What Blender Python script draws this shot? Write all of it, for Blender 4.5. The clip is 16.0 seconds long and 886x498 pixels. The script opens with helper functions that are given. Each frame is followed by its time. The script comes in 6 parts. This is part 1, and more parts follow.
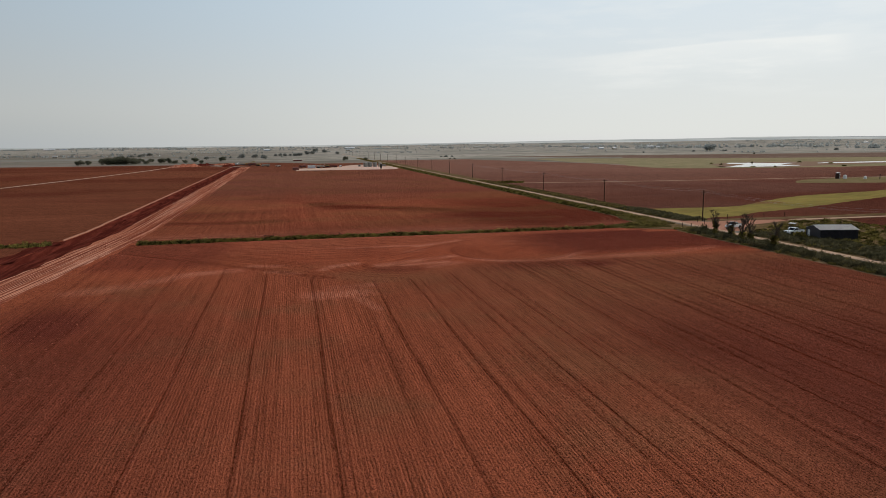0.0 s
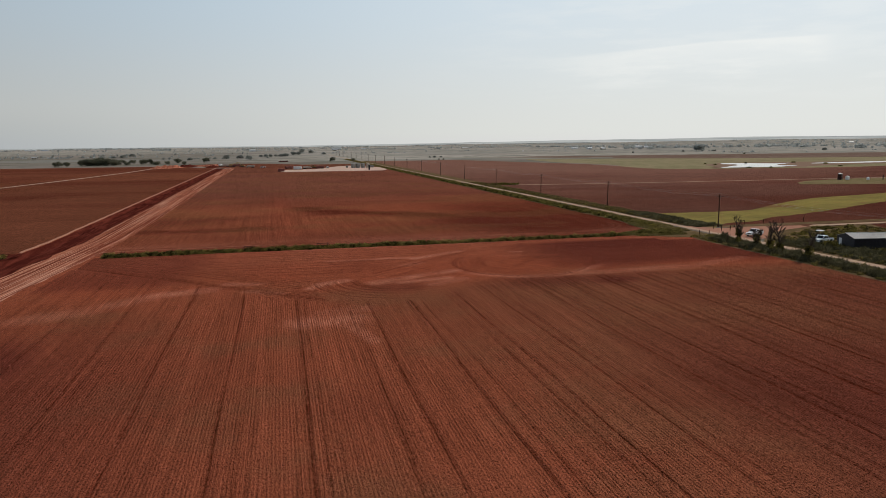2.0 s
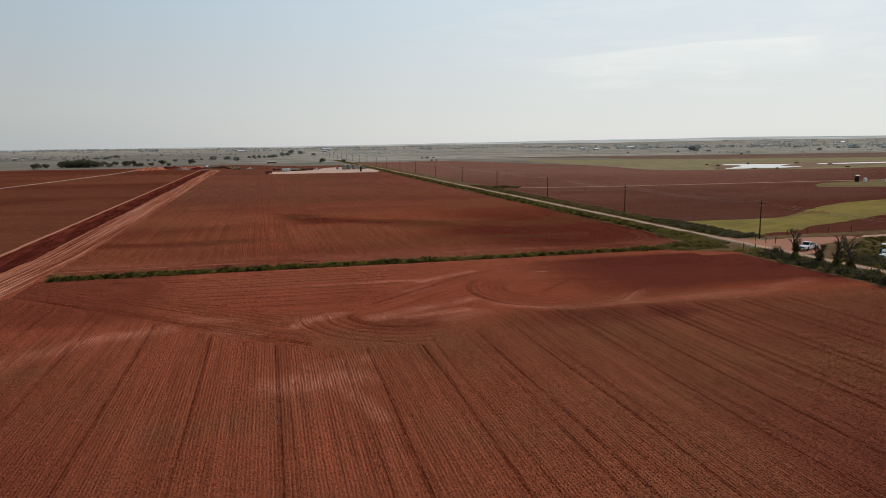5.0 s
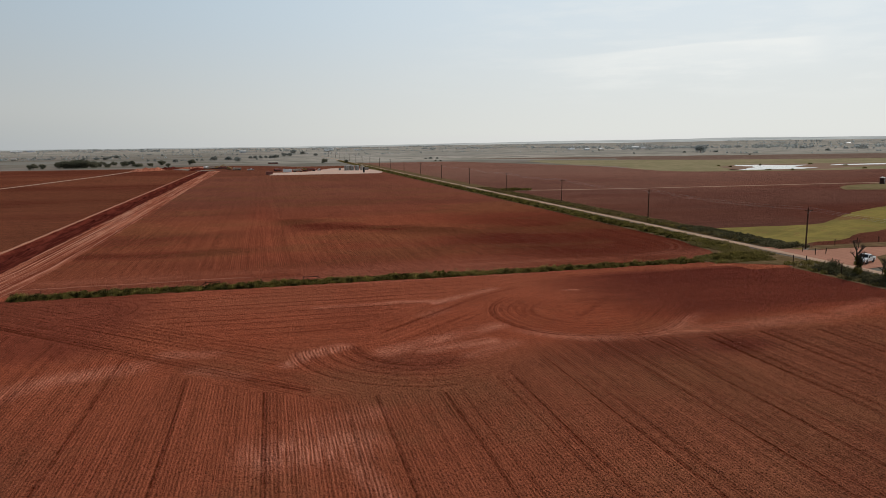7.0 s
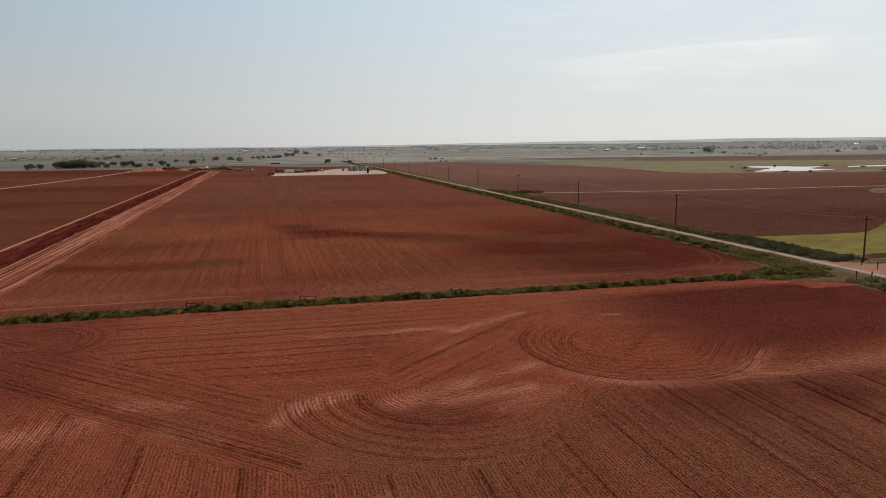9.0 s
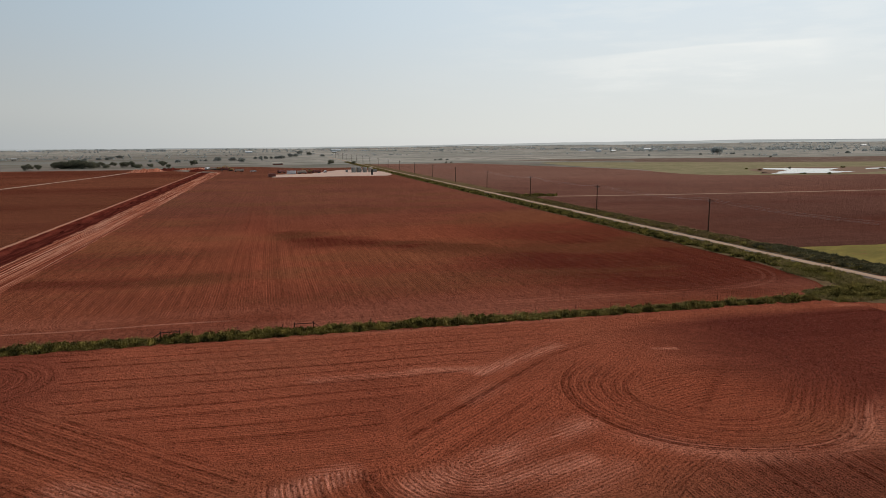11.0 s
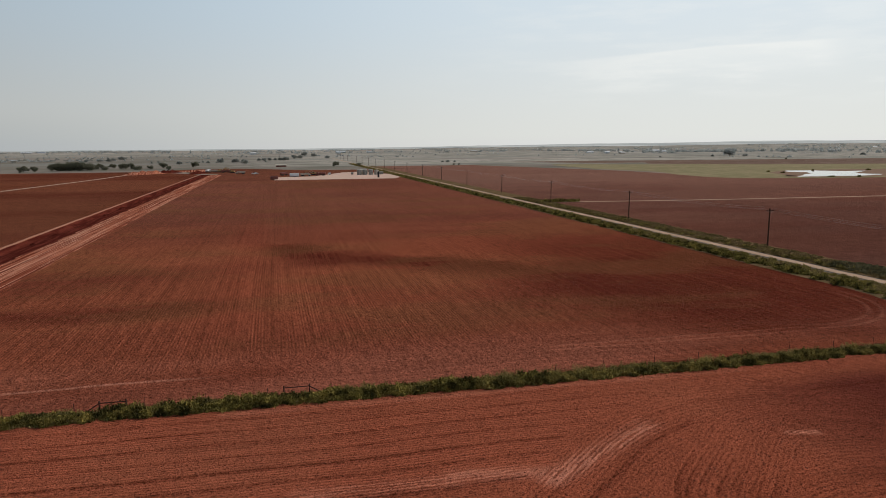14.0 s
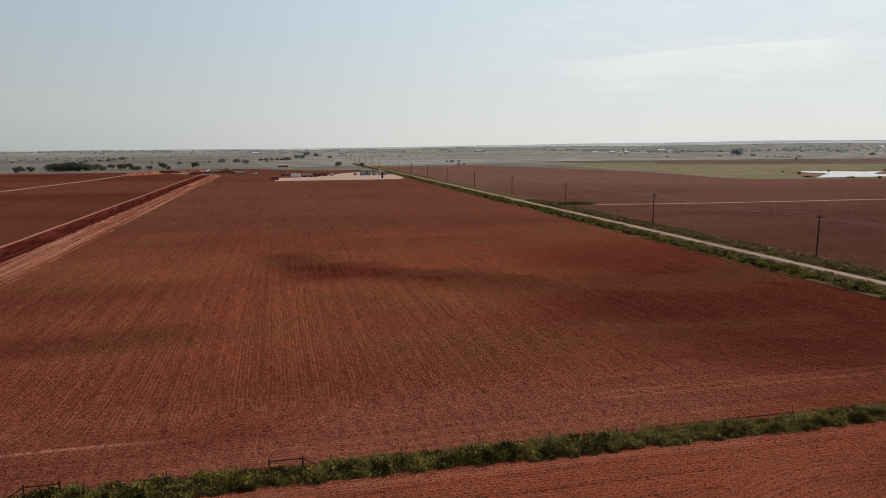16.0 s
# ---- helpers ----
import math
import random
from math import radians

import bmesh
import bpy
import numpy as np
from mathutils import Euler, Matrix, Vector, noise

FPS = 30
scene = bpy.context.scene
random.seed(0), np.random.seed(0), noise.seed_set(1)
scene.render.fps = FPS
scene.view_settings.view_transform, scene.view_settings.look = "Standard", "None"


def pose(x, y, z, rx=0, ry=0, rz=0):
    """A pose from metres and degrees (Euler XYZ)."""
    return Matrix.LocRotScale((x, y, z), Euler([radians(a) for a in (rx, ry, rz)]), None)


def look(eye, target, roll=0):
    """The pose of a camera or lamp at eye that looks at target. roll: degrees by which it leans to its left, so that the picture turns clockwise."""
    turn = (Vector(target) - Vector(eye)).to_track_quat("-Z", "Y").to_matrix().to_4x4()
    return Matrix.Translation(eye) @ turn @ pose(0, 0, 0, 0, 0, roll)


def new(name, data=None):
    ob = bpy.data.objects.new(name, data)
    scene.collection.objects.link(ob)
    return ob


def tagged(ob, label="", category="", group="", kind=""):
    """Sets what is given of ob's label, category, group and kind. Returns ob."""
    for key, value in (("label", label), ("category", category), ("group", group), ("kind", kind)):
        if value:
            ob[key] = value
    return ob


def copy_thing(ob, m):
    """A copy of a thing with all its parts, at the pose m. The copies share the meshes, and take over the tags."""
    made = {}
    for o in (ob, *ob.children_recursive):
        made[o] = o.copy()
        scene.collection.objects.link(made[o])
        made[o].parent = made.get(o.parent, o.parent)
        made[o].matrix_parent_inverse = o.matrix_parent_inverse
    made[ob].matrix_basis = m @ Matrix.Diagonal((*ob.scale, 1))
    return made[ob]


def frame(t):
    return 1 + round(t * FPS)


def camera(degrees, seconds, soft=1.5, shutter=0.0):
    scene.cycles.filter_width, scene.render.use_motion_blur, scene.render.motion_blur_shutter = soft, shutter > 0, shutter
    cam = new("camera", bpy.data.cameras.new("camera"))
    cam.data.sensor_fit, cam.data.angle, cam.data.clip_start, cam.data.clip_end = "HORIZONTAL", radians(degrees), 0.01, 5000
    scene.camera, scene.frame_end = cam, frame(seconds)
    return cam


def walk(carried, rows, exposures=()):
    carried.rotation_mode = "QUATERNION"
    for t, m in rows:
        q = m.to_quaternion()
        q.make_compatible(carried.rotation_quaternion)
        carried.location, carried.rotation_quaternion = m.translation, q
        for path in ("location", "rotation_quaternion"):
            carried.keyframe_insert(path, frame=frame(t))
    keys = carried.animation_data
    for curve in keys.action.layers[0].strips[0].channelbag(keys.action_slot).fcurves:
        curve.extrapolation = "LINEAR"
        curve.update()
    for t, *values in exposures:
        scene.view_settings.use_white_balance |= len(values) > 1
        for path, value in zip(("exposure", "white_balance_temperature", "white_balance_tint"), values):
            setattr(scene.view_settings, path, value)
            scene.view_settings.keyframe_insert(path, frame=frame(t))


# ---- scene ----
cam = camera(65.3, 16.0, soft=0.8)
METRES, EYE, TILT, LEAN, TURN = 133.68, 25.0, 0.0, 0.0, -12.6
ROWS = [
    (0.0, 0.0, 0.0, 0.0, -0.07, -8.82, 0.43),
    (0.5, -0.0053, 0.031, 0.0004, -0.42, -8.82, 0.44),
    (1.0, -0.0107, 0.0617, 0.0008, -0.78, -8.83, 0.46),
    (1.5, -0.0156, 0.0924, 0.0011, -0.92, -8.82, 0.47),
    (2.0, -0.0204, 0.1229, 0.0013, -1.15, -8.81, 0.49),
    (2.5, -0.0249, 0.1536, 0.0014, -1.36, -8.81, 0.5),
    (3.0, -0.0292, 0.1842, 0.0015, -1.57, -8.8, 0.52),
    (3.5, -0.0334, 0.2147, 0.0017, -1.78, -8.8, 0.53),
    (4.0, -0.0374, 0.2451, 0.0018, -1.98, -8.79, 0.56),
    (6.5, -0.0572, 0.3999, 0.0016, -1.83, -8.75, 0.52),
    (7.0, -0.0607, 0.4313, 0.0016, -1.77, -8.75, 0.52),
    (7.5, -0.0639, 0.4628, 0.0017, -1.7, -8.76, 0.52),
    (8.0, -0.0673, 0.4945, 0.0017, -1.63, -8.76, 0.48),
    (10.5, -0.0842, 0.6538, 0.0003, -1.25, -8.67, 0.35),
    (11.0, -0.088, 0.6851, 0.0003, -1.18, -8.66, 0.33),
    (11.5, -0.0916, 0.7161, 0.0003, -1.1, -8.65, 0.33),
    (12.0, -0.0955, 0.747, 0.0003, -1.03, -8.62, 0.31),
    (12.5, -0.0995, 0.7778, 0.0, -0.96, -8.59, 0.31),
    (13.0, -0.1036, 0.8085, -0.0001, -0.9, -8.58, 0.3),
    (13.5, -0.1077, 0.8389, -0.0003, -0.85, -8.55, 0.32),
    (14.0, -0.1118, 0.8694, -0.0002, -0.78, -8.54, 0.32),
    (14.5, -0.1159, 0.9, -0.0002, -0.73, -8.54, 0.29),
    (15.0, -0.1199, 0.9307, -0.0001, -0.67, -8.54, 0.31),
    (15.5, -0.124, 0.9613, -0.0003, -0.62, -8.55, 0.29),
    (16.0, -0.1281, 0.9916, -0.0001, -0.56, -8.56, 0.31),
]
walk(cam, [(t, pose(0, 0, EYE, TILT, LEAN, TURN) @ pose(METRES * x, METRES * y, METRES * z, 90 + pitch, roll, yaw)) for t, x, y, z, yaw, pitch, roll in ROWS])

# ---- world, sun ----
SUN_AZ, SUN_EL = 70.0, 44.0
world = bpy.data.worlds.new("sky")
scene.world = world
world.use_nodes = True
wn, wl = world.node_tree.nodes, world.node_tree.links
sky = wn.new("ShaderNodeTexSky")
sky.sky_type = "NISHITA"
sky.sun_disc = False
sky.sun_elevation, sky.sun_rotation = radians(SUN_EL), radians(SUN_AZ)
sky.air_density, sky.dust_density, sky.ozone_density = 1.0, 1.5, 1.5
wn["Background"].inputs["Strength"].default_value = 0.08
wl.new(sky.outputs["Color"], wn["Background"].inputs["Color"])


def wmath(op, a, b=0.0, clamp=False):
    n = wn.new("ShaderNodeMath")
    n.operation, n.use_clamp = op, clamp
    for v, s in zip((a, b), n.inputs):
        if isinstance(v, (int, float)):
            s.default_value = v
        else:
            wl.new(v, s)
    return n.outputs[0]


def wramp(v, lo, hi, a=0.0, b=1.0):
    n = wn.new("ShaderNodeMapRange")
    n.interpolation_type = "SMOOTHSTEP"
    wl.new(v, n.inputs[0])
    for k, s in zip((lo, hi, a, b), list(n.inputs)[1:5]):
        s.default_value = k
    return n.outputs[0]


def wmix(fac, a, b):
    n = wn.new("ShaderNodeMix")
    n.data_type = "RGBA"
    for v, s in zip((fac, a, b), (n.inputs[0], n.inputs[6], n.inputs[7])):
        if isinstance(v, tuple):
            s.default_value = (*v, 1)
        elif isinstance(v, float):
            s.default_value = v
        else:
            wl.new(v, s)
    return n.outputs[2]


# summer haze: pale near the horizon and brighter towards the sun, with a few thin clouds
w_dir = wn.new("ShaderNodeTexCoord").outputs["Generated"]
w_sep = wn.new("ShaderNodeSeparateXYZ")
wl.new(w_dir, w_sep.inputs[0])
w_x, w_y, w_z = w_sep.outputs
w_sun = wmath("ADD", wmath("MULTIPLY", w_x, math.sin(radians(SUN_AZ))), wmath("MULTIPLY", w_y, math.cos(radians(SUN_AZ))))
w_high = wmix(wramp(w_sun, 0.1, 0.95), (0.495, 0.600, 0.685), (0.555, 0.615, 0.655))
w_col = wmix(wramp(w_z, -0.01, 0.21), (0.595, 0.605, 0.578), w_high)
w_col = wmix(wramp(w_z, 0.015, 0.0), w_col, (0.585, 0.59, 0.575))
w_col = wmix(wmath("MULTIPLY", wramp(w_z, 0.055, -0.005), wramp(w_sun, 0.55, -0.1, 0.0, 0.75)), w_col, (0.485, 0.525, 0.545))
w_gain = wramp(w_sun, -0.35, 0.95, 0.72, 1.28)
# one long thin cloud in the north-east, torn at its edges
w_az = wmath("MULTIPLY", wmath("ARCTAN2", w_x, w_y), 57.2958)
w_el = wmath("MULTIPLY", wmath("ARCSINE", w_z), 57.2958)
w_cloud = wn.new("ShaderNodeTexNoise")
w_cloud.inputs["Scale"].default_value, w_cloud.inputs["Detail"].default_value, w_cloud.inputs["Roughness"].default_value = 1.0, 5.0, 0.6
w_map = wn.new("ShaderNodeCombineXYZ")
wl.new(wmath("MULTIPLY", w_az, 0.13), w_map.inputs[0])
wl.new(wmath("MULTIPLY", w_el, 0.75), w_map.inputs[1])
wl.new(w_map.outputs[0], w_cloud.inputs["Vector"])
w_tear = wmath("MULTIPLY", wmath("SUBTRACT", w_cloud.outputs["Fac"], 0.5), 2.6)
w_top = wmath("SUBTRACT", wmath("ADD", w_el, wmath("MULTIPLY", w_tear, 0.22)), wramp(w_az, 20.0, 37.0, 6.5, 7.35))
w_streak = wmath("MULTIPLY", wramp(w_top, 0.05, -0.18), wramp(wmath("ADD", w_top, w_tear), -3.4, -0.2))
w_streak = wmath("MULTIPLY", w_streak, wmath("MULTIPLY", wramp(w_az, 20.0, 31.0), wramp(wmath("ADD", w_az, wmath("MULTIPLY", w_tear, 2.0)), 44.0, 41.0)))
w_soft = wmath("MULTIPLY", wramp(w_cloud.outputs["Fac"], 0.44, 0.66), wmath("MULTIPLY", wramp(w_el, 2.0, 5.0), wramp(w_az, 5.0, 30.0)))
w_col = wmix(wmath("ADD", wmath("MULTIPLY", w_streak, 0.50), wmath("MULTIPLY", w_soft, 0.22)), w_col, (0.70, 0.71, 0.69))
w_haze = wn.new("ShaderNodeBackground")
wl.new(w_col, w_haze.inputs["Color"])
wl.new(w_gain, w_haze.inputs["Strength"])
w_mix = wn.new("ShaderNodeMixShader")
wl.new(wramp(w_z, 0.20, 0.75, 1.0, 0.12), w_mix.inputs[0])
wl.new(wn["Background"].outputs[0], w_mix.inputs[1])
wl.new(w_haze.outputs[0], w_mix.inputs[2])
wl.new(w_mix.outputs[0], wn["World Output"].inputs["Surface"])

sun_data = bpy.data.lights.new("sun", "SUN")
sun_data.energy, sun_data.angle, sun_data.color = 2.2, radians(0.6), (1.0, 0.93, 0.84)
sun = new("sun", sun_data)
_a, _e = radians(SUN_AZ), radians(SUN_EL)
sun.matrix_world = look((200 * math.sin(_a) * math.cos(_e), 200 * math.cos(_a) * math.cos(_e), 200 * math.sin(_e)), (0, 0, 0))
scene.view_settings.exposure = 0.0


# ---- materials ----
class Sock:
    """A shader value that can be added, multiplied and so on."""

    def __init__(self, net, out):
        self.net, self.out = net, out

    def __add__(self, o): return self.net.math("ADD", self, o)
    def __radd__(self, o): return self.net.math("ADD", o, self)
    def __sub__(self, o): return self.net.math("SUBTRACT", self, o)
    def __rsub__(self, o): return self.net.math("SUBTRACT", o, self)
    def __mul__(self, o): return self.net.math("MULTIPLY", self, o)
    def __rmul__(self, o): return self.net.math("MULTIPLY", o, self)
    def __truediv__(self, o): return self.net.math("DIVIDE", self, o)


class Net:
    """Builds a material's nodes by arithmetic."""

    def __init__(self, name):
        self.mat = bpy.data.materials.new(name)
        self.mat.use_nodes = True
        self.nodes, self.links = self.mat.node_tree.nodes, self.mat.node_tree.links
        self.bsdf = self.nodes["Principled BSDF"]
        self.bsdf.inputs["Specular IOR Level"].default_value = 0.0
        self.geo = self.nodes.new("ShaderNodeNewGeometry")
        self.pos = self.geo.outputs["Position"]
        sep = self.nodes.new("ShaderNodeSeparateXYZ")
        self.links.new(self.pos, sep.inputs[0])
        self.x, self.y, self.z = (Sock(self, sep.outputs[i]) for i in range(3))

    def put(self, value, socket):
        if isinstance(value, Sock):
            self.links.new(value.out, socket)
        else:
            socket.default_value = value

    def math(self, op, a, b=0.0, c=0.0, clamp=False):
        n = self.nodes.new("ShaderNodeMath")
        n.operation, n.use_clamp = op, clamp
        for v, s in zip((a, b, c), n.inputs):
            self.put(v, s)
        return Sock(self, n.outputs[0])

    def sin(self, a): return self.math("SINE", a)
    def absolute(self, a): return self.math("ABSOLUTE", a)
    def power(self, a, b): return self.math("POWER", a, b)
    def least(self, a, b): return self.math("MINIMUM", a, b)
    def most(self, a, b): return self.math("MAXIMUM", a, b)
    def root(self, a): return self.math("SQRT", a)

    def ramp(self, v, lo, hi, to0=0.0, to1=1.0):
        n = self.nodes.new("ShaderNodeMapRange")
        n.interpolation_type = "SMOOTHSTEP"
        for val, s in zip((v, lo, hi, to0, to1), n.inputs):
            self.put(val, s)
        return Sock(self, n.outputs[0])

    def vec(self, x, y, z=0.0):
        n = self.nodes.new("ShaderNodeCombineXYZ")
        for v, s in zip((x, y, z), n.inputs):
            self.put(v, s)
        return Sock(self, n.outputs[0])

    def noise(self, scale, detail=3.0, vec=None, rough=0.55, sx=1.0, sy=1.0, distort=0.0):
        """Noise of the place; sx and sy stretch it."""
        n = self.nodes.new("ShaderNodeTexNoise")
        n.inputs["Scale"].default_value, n.inputs["Detail"].default_value = scale, detail
        n.inputs["Roughness"].default_value, n.inputs["Distortion"].default_value = rough, distort
        if vec is None:
            vec = self.vec(self.x * sx, self.y * sy, self.z) if (sx, sy) != (1.0, 1.0) else Sock(self, self.pos)
        self.links.new(vec.out, n.inputs["Vector"])
        return Sock(self, n.outputs["Fac"])

    def cells(self, scale, vec=None):
        n = self.nodes.new("ShaderNodeTexVoronoi")
        n.inputs["Scale"].default_value = scale
        self.links.new(vec.out if vec else self.pos, n.inputs["Vector"])
        return Sock(self, n.outputs["Distance"])

    def rgb(self, c):
        n = self.nodes.new("ShaderNodeRGB")
        n.outputs[0].default_value = (*c, 1)
        return Sock(self, n.outputs[0])

    def mix(self, fac, a, b):
        n = self.nodes.new("ShaderNodeMix")
        n.data_type = "RGBA"
        self.put(fac, n.inputs[0])
        self.put(a if isinstance(a, Sock) else (*a, 1), n.inputs[6])
        self.put(b if isinstance(b, Sock) else (*b, 1), n.inputs[7])
        return Sock(self, n.outputs[2])

    def scale_colour(self, col, k):
        n = self.nodes.new("ShaderNodeVectorMath")
        n.operation = "SCALE"
        self.links.new(col.out, n.inputs[0])
        self.put(k, n.inputs["Scale"])
        return Sock(self, n.outputs[0])

    def attribute(self, name):
        n = self.nodes.new("ShaderNodeAttribute")
        n.attribute_name = name
        return Sock(self, n.outputs["Fac"])

    def island(self): return Sock(self, self.geo.outputs["Random Per Island"])

    def thing(self):
        n = self.nodes.new("ShaderNodeObjectInfo")
        return Sock(self, n.outputs["Random"])

    def done(self, colour, rough=0.9, bump=None, strength=1.0, distance=1.0, metal=0.0):
        self.put(colour if isinstance(colour, Sock) else (*colour, 1), self.bsdf.inputs["Base Color"])
        self.put(rough, self.bsdf.inputs["Roughness"])
        self.bsdf.inputs["Metallic"].default_value = metal
        if bump is not None:
            n = self.nodes.new("ShaderNodeBump")
            n.inputs["Strength"].default_value, n.inputs["Distance"].default_value = strength, distance
            self.links.new(bump.out, n.inputs["Height"])
            self.links.new(n.outputs[0], self.bsdf.inputs["Normal"])
        return self.mat


RED, RED_LIGHT, RED_DARK, BROWN = (0.312, 0.076, 0.037), (0.51, 0.192, 0.120), (0.126, 0.031, 0.020), (0.190, 0.070, 0.038)


def rows_of(n, phase, pitch, wobble):
    """Ridges of a drilled field: 0 in the furrow, 1 on the ridge."""
    return 0.5 + 0.5 * n.sin((phase + wobble) * (2 * math.pi / pitch))


def wheel_lines(n, phase, pitch, width, wobble):
    """Thin lines every pitch metres: 1 on the line."""
    off = n.absolute(n.math("PINGPONG", phase + wobble + 1000 * pitch, pitch / 2))
    return n.ramp(off, 0.0, width, 1.0, 0.0)


def soil_near():
    """Ploughed soil; the mesh tells where its rows run and how dry, moist, dimmed or rutted it is."""
    n = Net("ploughed_red_soil")
    x, y = n.x, n.y
    # moist holds damp soil and the painted dimming
    across, along, dry, moist, rut, cross, calm = (n.attribute(k) for k in ("across", "along", "dry", "moist", "rut", "cross_rows", "calm"))
    big = n.noise(0.018, 3)
    mid = n.noise(0.09, 4)
    fine = n.noise(1.8, 4, rough=0.7)
    clod = n.noise(6.5, 3, rough=0.7)
    crumb = n.noise(15.0, 2, rough=0.6)
    worn = n.ramp(n.noise(0.06, 4, rough=0.6), 0.34, 0.62, 0.35, 1.1) * (1.0 - 0.95 * calm)
    # rows: their ridge, and rows paler or darker than their neighbours
    ridge = 0.5 + 0.5 * n.sin((across + (n.noise(0.8, 3) - 0.5) * 0.7) * (2 * math.pi))
    streak = n.noise(1.0, 3, vec=n.vec(across * 0.9, along * 0.035, 1.0), rough=0.75)
    broad = n.noise(1.0, 3, vec=n.vec(across * 0.16, along * 0.012, 4.0), rough=0.7)
    comb = n.noise(1.0, 4, vec=n.vec(across * 1.4, along * 0.22, 2.0), rough=0.7)
    gap = n.ramp(n.noise(1.1, 3), 0.33, 0.60)
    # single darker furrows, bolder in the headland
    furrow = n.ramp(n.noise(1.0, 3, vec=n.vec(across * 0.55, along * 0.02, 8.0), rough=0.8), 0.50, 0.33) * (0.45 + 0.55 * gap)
    east = n.ramp(x + y * 0.15, 18.0, 70.0) * n.ramp(y, 142.0, 128.0)
    poor = n.ramp(n.noise(0.045, 4, rough=0.6), 0.46, 0.64)
    col = n.mix(east * 0.75, RED, BROWN)
    col = n.mix((0.34 + poor * 0.45) * (0.40 + 0.60 * n.ramp(y, 150.0, 128.0)), col, (0.202, 0.077, 0.038))
    col = n.mix(n.ramp(y, 148.0, 172.0) * 0.15, col, (0.37, 0.140, 0.084))
    col = n.mix(n.least(moist + n.ramp(big, 0.54, 0.68) * 0.25, 1.0), col, RED_DARK)
    col = n.mix(n.least(dry * n.ramp(comb + (mid - 0.5) * 0.35 + (ridge - 0.5) * 0.10, 0.38, 0.60, 0.10, 1.0), 1.0), col, RED_LIGHT)
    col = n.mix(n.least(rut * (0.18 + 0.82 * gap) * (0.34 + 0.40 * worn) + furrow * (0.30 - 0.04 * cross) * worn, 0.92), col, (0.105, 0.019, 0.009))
    # shadows of clods and holes put into the colour, fine and coarse
    clod_shade = n.ramp(n.noise(8.0, 3, rough=0.8) + (ridge - 0.5) * 0.05 - rut * 0.05, 0.37, 0.46)
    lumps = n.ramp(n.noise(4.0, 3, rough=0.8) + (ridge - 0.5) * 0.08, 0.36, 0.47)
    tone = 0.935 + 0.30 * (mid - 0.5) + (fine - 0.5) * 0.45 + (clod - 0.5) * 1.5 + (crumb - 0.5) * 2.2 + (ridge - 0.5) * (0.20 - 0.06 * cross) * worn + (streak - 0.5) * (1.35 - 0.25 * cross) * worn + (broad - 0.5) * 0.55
    col = n.scale_colour(col, n.most(tone * (0.30 + 0.83 * clod_shade) * (0.86 + 0.16 * lumps), 0.10))
    height = (ridge * 0.016 - furrow * 0.05) * (1.0 - calm) + fine * 0.12 + clod * 0.13 + clod_shade * 0.06 + crumb * 0.06 - rut * 0.06
    return n.done(col, 0.95, height, 1.0, 1.0)


